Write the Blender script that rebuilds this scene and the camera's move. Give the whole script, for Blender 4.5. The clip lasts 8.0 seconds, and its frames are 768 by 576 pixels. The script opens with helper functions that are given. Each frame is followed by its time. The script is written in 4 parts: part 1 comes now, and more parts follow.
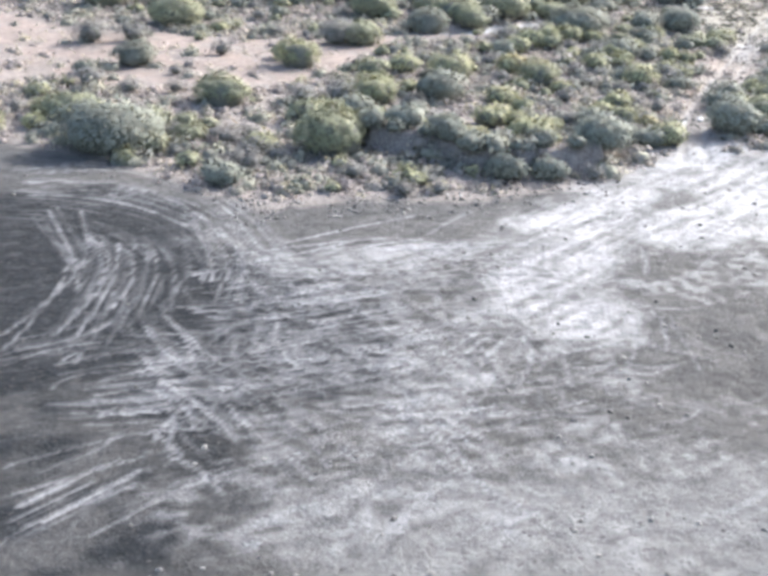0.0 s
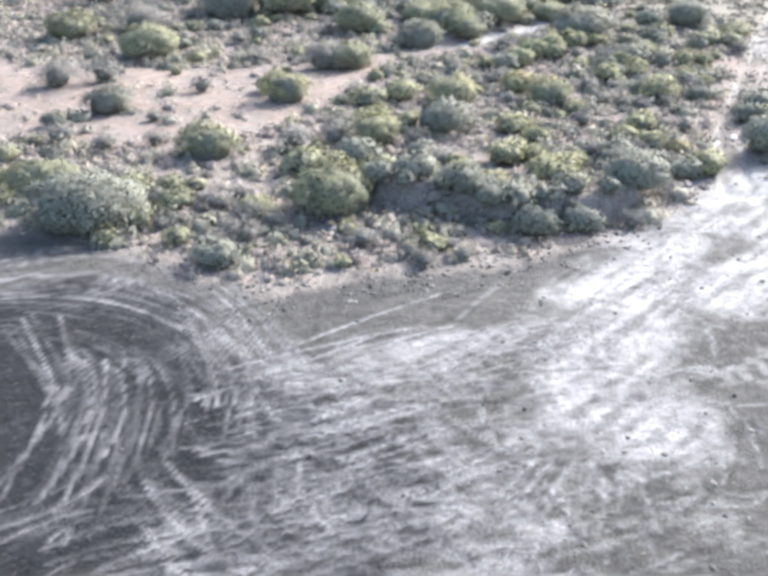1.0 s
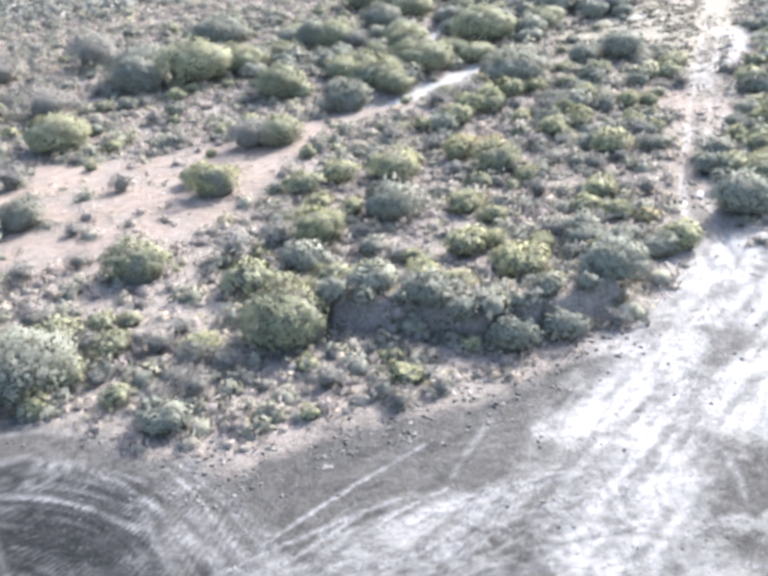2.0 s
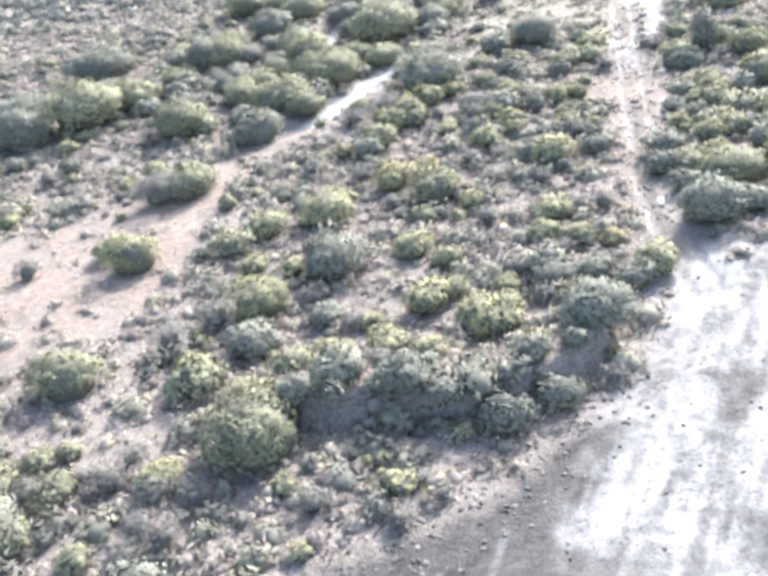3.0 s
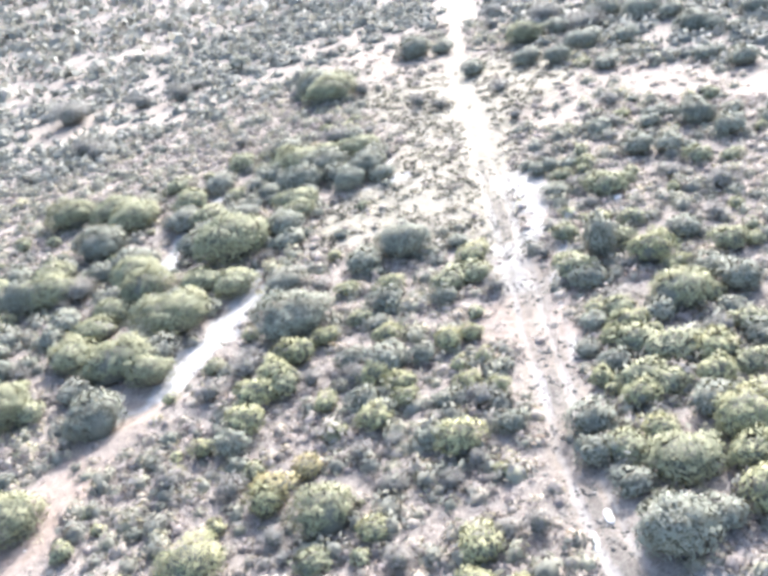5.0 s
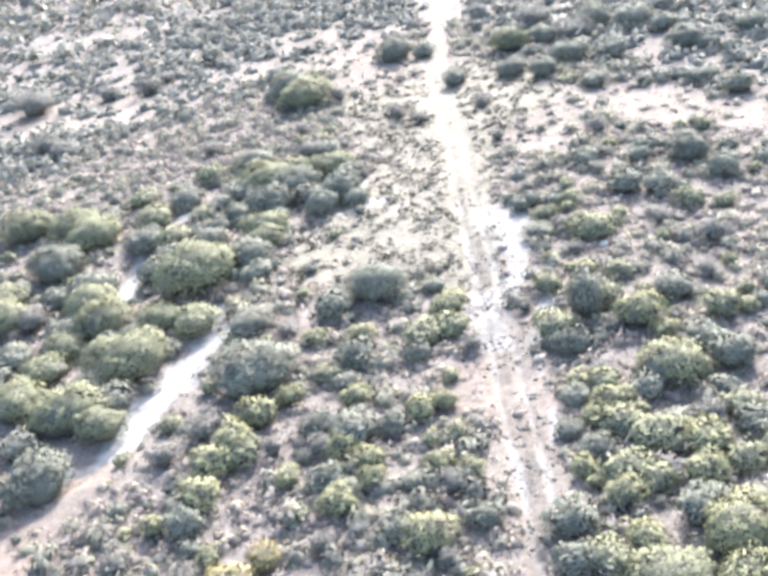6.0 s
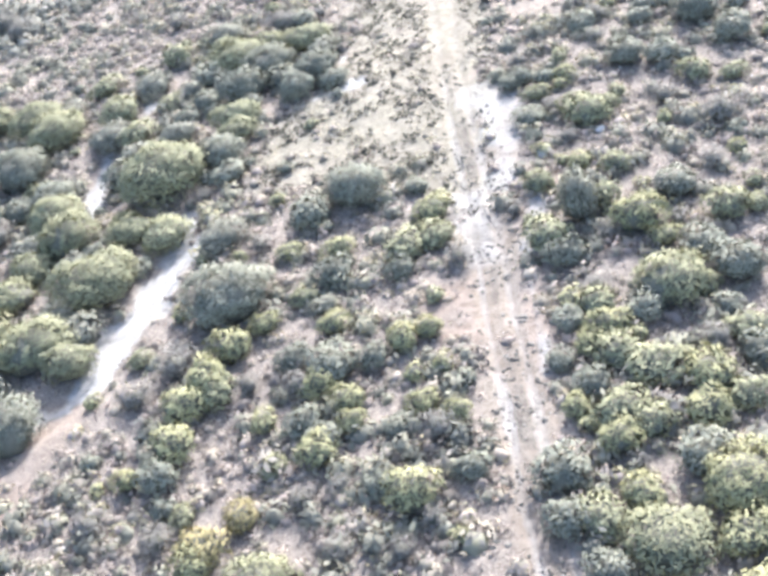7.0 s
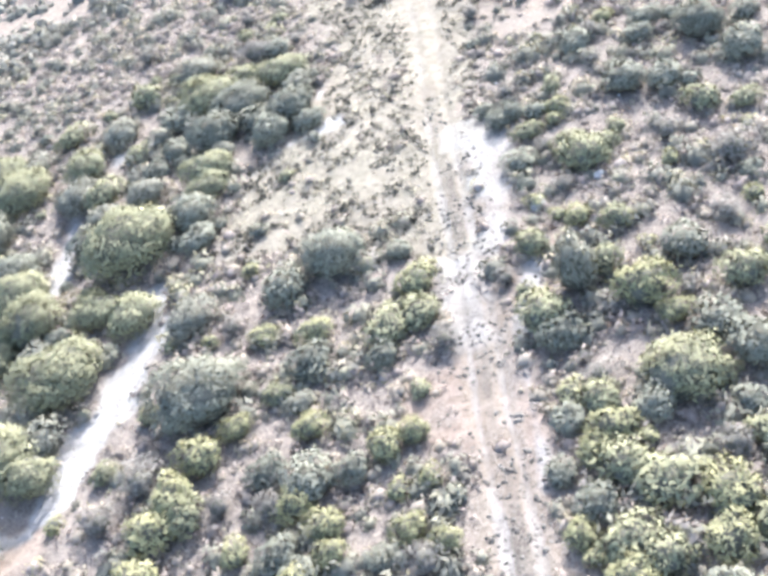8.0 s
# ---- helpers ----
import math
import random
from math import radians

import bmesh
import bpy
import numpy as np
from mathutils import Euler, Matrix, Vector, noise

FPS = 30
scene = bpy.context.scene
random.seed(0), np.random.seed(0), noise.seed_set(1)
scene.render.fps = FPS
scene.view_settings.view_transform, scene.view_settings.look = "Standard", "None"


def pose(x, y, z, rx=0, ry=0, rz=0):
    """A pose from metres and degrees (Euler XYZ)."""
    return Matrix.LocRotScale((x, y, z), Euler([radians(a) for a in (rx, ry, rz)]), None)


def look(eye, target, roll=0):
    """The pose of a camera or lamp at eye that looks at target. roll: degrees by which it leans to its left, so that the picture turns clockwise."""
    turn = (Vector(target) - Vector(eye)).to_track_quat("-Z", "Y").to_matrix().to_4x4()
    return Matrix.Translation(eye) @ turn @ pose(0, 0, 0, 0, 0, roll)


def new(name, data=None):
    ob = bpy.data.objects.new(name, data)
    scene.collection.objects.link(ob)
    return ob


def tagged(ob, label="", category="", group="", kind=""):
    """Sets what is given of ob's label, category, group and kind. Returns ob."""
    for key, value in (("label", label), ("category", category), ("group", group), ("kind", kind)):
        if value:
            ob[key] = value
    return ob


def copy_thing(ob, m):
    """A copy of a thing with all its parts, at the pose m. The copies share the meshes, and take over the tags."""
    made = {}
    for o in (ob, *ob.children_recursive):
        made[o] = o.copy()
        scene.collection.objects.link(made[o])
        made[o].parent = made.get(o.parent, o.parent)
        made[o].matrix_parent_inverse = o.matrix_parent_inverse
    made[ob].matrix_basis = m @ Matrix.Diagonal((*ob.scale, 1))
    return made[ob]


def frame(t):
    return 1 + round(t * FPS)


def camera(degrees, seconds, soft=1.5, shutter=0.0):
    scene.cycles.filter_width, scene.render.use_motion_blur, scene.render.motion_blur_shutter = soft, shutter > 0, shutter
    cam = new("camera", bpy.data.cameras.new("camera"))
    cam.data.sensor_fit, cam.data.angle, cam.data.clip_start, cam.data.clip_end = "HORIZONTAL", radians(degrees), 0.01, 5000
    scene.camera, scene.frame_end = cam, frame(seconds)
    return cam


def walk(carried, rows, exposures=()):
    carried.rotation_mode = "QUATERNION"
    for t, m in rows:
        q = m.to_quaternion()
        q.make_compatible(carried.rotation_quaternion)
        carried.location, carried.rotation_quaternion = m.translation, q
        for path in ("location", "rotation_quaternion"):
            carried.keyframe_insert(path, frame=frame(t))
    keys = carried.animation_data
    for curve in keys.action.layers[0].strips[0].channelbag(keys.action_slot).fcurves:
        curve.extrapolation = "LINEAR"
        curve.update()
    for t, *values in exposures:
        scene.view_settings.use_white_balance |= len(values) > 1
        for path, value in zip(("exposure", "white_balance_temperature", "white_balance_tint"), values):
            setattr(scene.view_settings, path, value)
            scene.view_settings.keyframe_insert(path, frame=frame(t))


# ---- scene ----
cam = camera(41.0, 8.0, soft=3.75)
PATH = [
    (0, (0.352, -3.102, 16.293), (0.396, -1.289, 15.45), 2.4),
    (0.2, (0.109, -1.667, 16.504), (0.113, 0.143, 15.654), 1.0),
    (0.5, (-0.296, 0.199, 16.968), (-0.279, 1.999, 16.098), 0.4),
    (0.7, (-0.577, 1.688, 17.332), (-0.54, 3.48, 16.445), -0.5),
    (1, (-0.815, 3.796, 17.908), (-0.752, 5.591, 17.028), -1.2),
    (1.2, (-1.002, 5.17, 18.403), (-0.927, 6.969, 17.533), -2.1),
    (1.5, (-1.271, 6.932, 19.099), (-1.179, 8.733, 18.234), -4.1),
    (1.7, (-1.209, 8.321, 19.613), (-1.091, 10.116, 18.738), -4.4),
    (2, (-1.376, 10.341, 20.569), (-1.185, 12.128, 19.691), -5.7),
    (2.2, (-1.267, 11.594, 20.893), (-1.045, 13.379, 20.02), -6.2),
    (3.3, (-1.814, 19.308, 23.364), (-1.427, 20.997, 22.364), -14.5),
    (3.5, (-1.217, 21.099, 23.588), (-0.8, 22.775, 22.58), -15.7),
    (3.8, (-0.221, 23.361, 24.342), (0.25, 25.059, 23.396), -15.7),
    (4, (0.388, 24.654, 24.859), (0.869, 26.356, 23.924), -15.7),
    (4.2, (1.144, 25.898, 25.402), (1.622, 27.601, 24.469), -17.2),
    (4.5, (2.299, 27.683, 25.788), (2.856, 29.38, 24.889), -16.2),
    (4.7, (3.075, 28.76, 26.242), (3.673, 30.459, 25.372), -15.8),
    (5.8, (6.876, 34.488, 29.454), (7.52, 36.148, 28.544), -14.7),
    (6, (7.545, 35.079, 29.712), (8.179, 36.724, 28.768), -13.7),
    (6.2, (8.513, 35.91, 30.112), (9.104, 37.52, 29.083), -14.0),
    (6.5, (9.76, 37.084, 30.543), (10.266, 38.609, 29.353), -16.2),
    (6.8, (11.338, 38.394, 30.855), (11.816, 39.91, 29.642), -18.4),
    (7, (12.415, 39.404, 30.988), (12.873, 40.924, 29.772), -19.2),
    (7.2, (13.443, 40.375, 31.177), (13.878, 41.901, 29.959), -19.8),
    (7.5, (15.088, 41.816, 31.289), (15.492, 43.361, 30.085), -21.7),
    (7.8, (17.218, 43.636, 31.227), (17.574, 45.169, 29.993), -25.1),
    (8, (18.531, 44.827, 31.271), (18.9, 46.343, 30.021), -24.9),
]
walk(cam, [(t, look(eye, target, roll)) for t, eye, target, roll in PATH], [(0, 1.93, 6270, 10), (2.2, 2.16, 6270, 10), (3.5, 2.34, 6270, 10), (4.1, 2.46, 6270, 10), (4.7, 2.44, 6270, 10), (6, 2.35, 6260, 10), (6.6, 2.24, 6260, 10), (8, 2.28, 6250, 10)])

# ---- sky and sun ----
SUN_TO = Vector((0.70, 0.71, 0.0)).normalized()
SUN_UP = radians(32)
world = bpy.data.worlds.new("world")
scene.world = world
world.use_nodes = True
wt = world.node_tree
sky = wt.nodes.new("ShaderNodeTexSky")
sky.sky_type = "NISHITA"
sky.sun_disc = False
sky.sun_elevation = SUN_UP
sky.sun_rotation = math.atan2(SUN_TO.x, SUN_TO.y)
sky.dust_density = 3.0
wt.links.new(sky.outputs[0], wt.nodes["Background"].inputs[0])
wt.nodes["Background"].inputs[1].default_value = 0.128
sun = new("sun", bpy.data.lights.new("sun", "SUN"))
sun.data.energy, sun.data.angle, sun.data.color = 3.0, radians(0.6), (1.0, 0.975, 0.945)
sun.matrix_world = look(SUN_TO * 100 * math.cos(SUN_UP) + Vector((0, 0, 100 * math.sin(SUN_UP))), (0, 0, 0))


# ---- small helpers ----
def part(name, verts, faces, material, parent, label="", smooth=False):
    """One mesh object under a thing."""
    me = bpy.data.meshes.new(name)
    me.from_pydata(verts, [], faces)
    me.materials.append(material)
    if smooth:
        me.polygons.foreach_set("use_smooth", [True] * len(me.polygons))
    me.update()
    ob = new(name, me)
    if parent:
        ob.parent = parent
    if label:
        tagged(ob, label)
    return ob


def lattice(ix, iy, seed):
    n = (ix.astype(np.int64) * 374761393 + iy.astype(np.int64) * 668265263 + seed * 1442695041) & 0x7FFFFFFF
    n = ((n ^ (n >> 13)) * 1274126177) & 0x7FFFFFFF
    n = n ^ (n >> 16)
    return (n & 0xFFFF) / 65535.0


def vnoise(x, y, size, seed=0):
    """Smooth value noise, 0 to 1, with features about size metres wide."""
    x, y = x / size, y / size
    ix, iy = np.floor(x), np.floor(y)
    fx, fy = x - ix, y - iy
    fx, fy = fx * fx * (3 - 2 * fx), fy * fy * (3 - 2 * fy)
    a, b = lattice(ix, iy, seed), lattice(ix + 1, iy, seed)
    c, d = lattice(ix, iy + 1, seed), lattice(ix + 1, iy + 1, seed)
    return (a * (1 - fx) + b * fx) * (1 - fy) + (c * (1 - fx) + d * fx) * fy


def ramp(v, a, b):
    """0 at a, 1 at b, smooth between."""
    t = np.clip((v - a) / (b - a), 0, 1)
    return t * t * (3 - 2 * t)


def line_distance(x, y, pts):
    """Distance to a polyline."""
    best = np.full(x.shape, 1e9)
    for (ax, ay), (bx, by) in zip(pts[:-1], pts[1:]):
        ux, uy = bx - ax, by - ay
        k = np.clip(((x - ax) * ux + (y - ay) * uy) / (ux * ux + uy * uy), 0, 1)
        best = np.minimum(best, np.hypot(x - ax - k * ux, y - ay - k * uy))
    return best


def inside(x, y, pts):
    """Signed distance to a polygon, positive inside."""
    d = line_distance(x, y, pts + pts[:1])
    odd = np.zeros(x.shape, bool)
    for (ax, ay), (bx, by) in zip(pts, pts[1:] + pts[:1]):
        if ay != by:
            odd ^= ((ay > y) != (by > y)) & (x < (bx - ax) * (y - ay) / (by - ay) + ax)
    return np.where(odd, d, -d)


# ---- plan of the ground ----
TRACK = [(17.9, 49.3), (18.6, 52.1), (19.8, 56.3), (22.4, 62.6), (24.3, 66.2), (25.8, 69.4), (27.2, 72.5), (29.1, 76.0), (31.2, 80.3), (33.3, 84.6), (36.1, 90.4), (39.1, 96.3), (42.5, 102.8), (46.9, 112.4), (51.0, 120.6), (56.2, 129.4), (65.1, 143.2), (80.9, 169.8)]
PAD_EDGE = [(-60.0, 62.0), (-24.7, 50.6), (-15.7, 47.5), (-12.6, 46.2), (-10.6, 44.8), (-9.1, 43.5), (-7.4, 42.1), (-5.4, 41.2), (-3.8, 39.7), (-2.5, 40.4), (0.1, 40.9), (1.7, 41.8), (4.7, 42.2), (7.8, 43.4), (11.1, 44.5), (14.3, 47.1), (16.7, 49.3), (18.5, 50.4), (22.3, 50.2), (30.3, 46.7), (60.0, 40.0), (60.0, -60.0), (-60.0, -60.0)]
DARK_PAD = [(-40.0, 38.0), (-15.0, 40.3), (-12.0, 41.4), (-7.3, 39.8), (-4.9, 36.1), (-2.3, 32.7), (1.3, 30.5), (0.8, 26.5), (-1.5, 23.6), (-3.2, 21.5), (-3.8, 17.0), (-5.9, 9.6), (-40.0, 5.0)]
WHITE_ROAD = [(20.7, 50.9), (16.5, 46.3), (13.0, 42.3), (10.0, 38.9), (7.9, 36.0), (7.3, 32.5), (8.0, 30.1)]
WHITE_SIDE = [(19.4, 48.7), (14.1, 44.2), (10.2, 41.0), (6.6, 37.2), (2.0, 35.1), (-2.8, 34.2)]
BAY = [(-3.5, 39.3), (0.2, 41.0), (4.7, 42.0), (8.7, 43.1), (7.5, 40.0), (4.0, 37.0), (0.6, 36.4)]
BROWN = [(10.3, 30.1), (14.6, 31.5), (20.9, 29.7), (20.3, 21.9), (12.0, 23.9), (9.9, 26.0)]
PINK_FIELD = [(-30.1, 60.0), (-19.5, 60.9), (-11.3, 60.1), (-6.4, 61.4), (-2.1, 64.6), (-1.0, 67.3), (0.0, 71.7), (3.8, 76.7), (8.7, 80.7), (8.3, 83.3), (3.1, 81.6), (-2.1, 78.6), (-8.5, 76.3), (-20.1, 79.0), (-30.0, 84.0)]
GULLY = [(18.3, 93.8), (16.8, 90.9), (15.2, 89.1), (13.9, 87.3), (12.2, 86.2), (10.9, 84.4), (9.7, 83.3), (8.0, 82.6), (6.3, 82.6)]
GULLY_TOP = [(17.3, 106.3), (15.7, 103.7), (13.9, 99.9)]
# pale spurs of bare earth: ends and half width
SPURS = [((19.0, 90.5), (17.0, 88.9), 0.3), ((34.2, 102.7), (31.8, 99.8), 0.35), ((33.2, 98.6), (30.2, 99.3), 0.35), ((21.5, 109.3), (24.0, 109.0), 0.6), ((24.3, 99.9), (24.8, 99.6), 0.45), ((-17.2, 82.2), (-13.9, 84.8), 0.5), ((-9.2, 92.9), (-6.8, 91.2), 0.5), ((13.6, 100.3), (7.4, 94.3), 0.25)]
DRY_GRASS = [(21.1, 92.5), (25.9, 98.0), (33.0, 100.3), (38.2, 108.3), (40.5, 122.9), (60.1, 119.4), (54.9, 105.2), (45.9, 102.2), (40.5, 93.6), (35.9, 87.2), (32.8, 81.6), (30.4, 81.3), (29.3, 84.4), (27.0, 88.7)]
STRIP_LEFT = [(12.1, 163.0), (22.4, 155.0), (28.7, 146.9), (34.8, 144.6), (43.9, 144.8), (49.1, 151.8), (52.9, 147.2), (54.4, 126.0), (44.2, 109.0), (37.2, 109.4), (43.5, 125.8), (41.8, 138.6), (31.7, 138.5), (24.5, 141.0), (18.3, 145.0), (11.1, 151.0)]
STRIP_RIGHT = [(55.4, 123.9), (52.2, 113.7), (54.9, 106.3), (62.2, 90.5), (59.2, 84.6), (52.7, 96.1), (46.8, 96.4), (42.0, 99.8), (47.3, 114.0)]
SIDE_LINE = [(34.5, 79.4), (32.6, 77.0), (30.3, 74.6), (28.3, 70.9), (26.6, 67.9)]
WHITE_LOWER = [(30.4, 82.3), (32.1, 81.0), (29.7, 75.6), (28.0, 76.9)]
WHITE_UPPER = [(37.4, 91.3), (39.7, 90.4), (37.9, 85.8), (36.1, 83.5), (33.5, 79.7), (32.8, 81.0), (35.7, 85.6)]
ORANGE = [(26.2, 77.3), (28.2, 75.5), (26.1, 71.5), (23.5, 73.6)]
BANK = [(0.5, 49.2), (2.7, 48.1), (5.2, 47.1), (7.6, 46.0), (10.0, 46.4), (12.6, 47.4)]
# tyre marks on the pad: start, bend and end of each
MARKS = []
MARKS += [
    (-10.3, 35.5, -8.4, 32.8, -9.9, 27.5, 0.15),
    (-9.5, 35.4, -8.6, 31.9, -9.2, 27.0, 0.14),
    (-11.1, 36.3, -9.6, 34.4, -9.3, 31.3, 0.11),
    (-9.0, 34.7, -7.8, 32.2, -8.5, 29.3, 0.11),
    (-13.3, 38.8, -10.8, 33.7, -10.7, 33.4, 0.13),
    (-6.8, 37.5, -5.4, 34.2, -5.3, 32.2, 0.14),
    (-6.2, 37.1, -4.7, 34.3, -4.7, 32.2, 0.13),
    (-5.5, 36.7, -4.2, 34.5, -4.2, 32.1, 0.14),
    (-4.8, 35.5, -3.9, 32.3, -3.8, 32.1, 0.13),
    (-3.6, 31.9, -3.3, 30.1, -1.3, 31.4, 0.14),
    (-2.9, 31.5, -1.5, 31.2, 2.0, 32.6, 0.17),
    (-4.0, 29.8, -1.6, 30.1, 1.9, 31.7, 0.17),
    (-5.5, 29.5, -3.1, 29.7, 0.3, 31.1, 0.18),
]
MARKS += [
    (-3.2, 26.6, -2.1, 27.8, 0.9, 28.6, 0.14),
    (-2.2, 27.0, -1.1, 27.6, 2.5, 29.1, 0.13),
    (-4.3, 26.3, -2.5, 26.6, -0.5, 28.1, 0.14),
    (-7.1, 28.5, -6.4, 26.9, -4.7, 24.9, 0.14),
    (-6.5, 29.2, -5.2, 27.2, -4.2, 26.0, 0.14),
    (-2.7, 28.2, -2.2, 26.7, -1.5, 25.5, 0.13),
    (-1.5, 27.9, -0.8, 26.4, -0.0, 25.2, 0.11),
    (-7.6, 24.2, -6.2, 24.7, -3.5, 24.8, 0.14),
    (-7.6, 24.6, -6.2, 25.6, -4.1, 26.2, 0.11),
    (-7.6, 23.7, -5.3, 24.6, -2.7, 25.7, 0.11),
    (-3.4, 24.8, -1.7, 25.1, 1.4, 26.1, 0.13),
    (-2.6, 23.9, -0.1, 24.8, 2.8, 26.2, 0.14),
    (-1.4, 24.7, 1.8, 25.4, 3.1, 26.4, 0.14),
]
MARKS += [
    (1.4, 25.5, 2.8, 26.4, 4.4, 28.5, 0.14),
    (2.6, 25.0, 3.6, 26.6, 4.9, 28.5, 0.13),
    (3.7, 24.5, 4.4, 26.7, 5.5, 28.4, 0.14),
    (6.0, 28.4, 6.4, 27.1, 5.5, 25.2, 0.14),
    (-3.9, 27.9, -3.7, 25.7, -3.2, 24.8, 0.13),
    (-5.6, 27.7, -4.7, 25.6, -4.8, 24.6, 0.11),
    (3.1, 33.2, 1.3, 31.6, -1.3, 30.8, 0.14),
    (3.9, 34.6, 1.9, 32.9, 0.3, 31.5, 0.13),
    (-10.7, 26.4, -8.7, 27.3, -8.2, 28.6, 0.18),
    (-10.4, 25.8, -9.7, 26.7, -8.3, 27.1, 0.14),
    (11.0, 30.9, 11.4, 29.6, 10.8, 27.6, 0.11),
    (-15.2, 42.3, -8.5, 44.3, -5.1, 35.5, 0.14),
    (-15.7, 44.2, -8.5, 48.5, -3.7, 35.1, 0.14),
]
MARKS += [
    (-14.7, 40.6, -9.2, 41.3, -6.1, 35.9, 0.13),
    (-5.0, 29.1, -2.3, 28.8, -0.3, 30.1, 0.14),
    (-6.6, 25.6, -5.4, 26.2, -3.2, 26.4, 0.11),
    (-4.7, 30.1, -3.5, 30.0, -2.3, 31.1, 0.11),
    (-8.1, 18.2, -7.1, 19.3, -6.5, 20.0, 0.17),
    (-7.3, 17.6, -6.1, 19.0, -5.5, 19.8, 0.17),
    (-4.8, 20.6, -3.5, 19.9, -3.1, 18.9, 0.14),
    (-2.7, 22.1, -1.4, 20.7, -0.8, 19.7, 0.14),
    (-7.6, 23.4, -6.2, 23.5, -3.8, 24.2, 0.13),
    (-7.2, 22.6, -5.9, 22.8, -4.0, 23.2, 0.13),
    (-3.8, 24.0, -3.2, 22.2, -1.1, 20.8, 0.13),
    (-5.4, 17.8, -4.2, 19.3, -3.0, 19.9, 0.14),
    (-0.0, 19.5, 1.0, 18.7, 0.7, 17.6, 0.14),
]
MARKS += [
    (1.6, 17.6, 1.5, 18.5, 2.4, 19.2, 0.14),
    (-2.0, 23.5, -0.4, 22.5, 0.5, 20.8, 0.13),
]


def height(x, y):
    """The ground's height."""
    z = 0.28 * (vnoise(x, y, 9, 3) - 0.5) + 0.10 * (vnoise(x, y, 2.3, 4) - 0.5)
    pad = inside(x, y, PAD_EDGE)
    z = z * (1 - 0.5 * ramp(pad, -1, 2))
    d = line_distance(x, y, BANK)
    front = ramp(inside(x, y, BANK + [(14, 60), (-4, 60)]), -0.3, 0.3)
    z = z + 1.15 * front * (1 - ramp(d, 0.8, 5.0))
    t = line_distance(x, y, TRACK)
    z = z - 0.06 * (1 - ramp(t, 0.8, 1.8)) - 0.09 * (1 - ramp(np.abs(t - 0.62), 0.08, 0.3))
    g = np.minimum(line_distance(x, y, GULLY), line_distance(x, y, GULLY_TOP))
    z = z - 0.35 * (1 - ramp(g, 0.5, 2.2))
    far = np.maximum(y - 150 + 0.12 * np.abs(x - 30), 0)
    return z + 0.02 * far + 0.00018 * np.minimum(far, 500) ** 2


def height_at(x, y):
    return float(height(np.array([float(x)]), np.array([float(y)]))[0])


# ---- materials ----
def nodes_of(name, rough=0.9):
    m = bpy.data.materials.new(name)
    m.use_nodes = True
    nt = m.node_tree
    b = nt.nodes["Principled BSDF"]
    b.inputs["Roughness"].default_value = rough
    b.inputs["Specular IOR Level"].default_value = 0.2
    return m, nt, b


def mixed(nt, fac, a, b):
    n = nt.nodes.new("ShaderNodeMix")
    n.data_type = "RGBA"
    for sock, v in ((n.inputs[0], fac), (n.inputs[6], a), (n.inputs[7], b)):
        if isinstance(v, bpy.types.NodeSocket):
            nt.links.new(v, sock)
        elif isinstance(v, tuple):
            sock.default_value = (*v, 1)
        else:
            sock.default_value = v
    return n.outputs[2]


def textured(nt, scale, detail=4, rough=0.6):
    t = nt.nodes.new("ShaderNodeTexNoise")
    t.inputs["Scale"].default_value, t.inputs["Detail"].default_value, t.inputs["Roughness"].default_value = scale, detail, rough
    c = nt.nodes.new("ShaderNodeTexCoord")
    nt.links.new(c.outputs["Object"], t.inputs["Vector"])
    return t.outputs["Fac"]


def mapped(nt, v, a, b, lo=0.0, hi=1.0):
    n = nt.nodes.new("ShaderNodeMapRange")
    n.inputs[1].default_value, n.inputs[2].default_value, n.inputs[3].default_value, n.inputs[4].default_value = a, b, lo, hi
    nt.links.new(v, n.inputs[0])
    return n.outputs[0]


def calc(nt, op, a, b):
    n = nt.nodes.new("ShaderNodeMath")
    n.operation = op
    for sock, v in ((n.inputs[0], a), (n.inputs[1], b)):
        if isinstance(v, bpy.types.NodeSocket):
            nt.links.new(v, sock)
        else:
            sock.default_value = v
    return n.outputs[0]


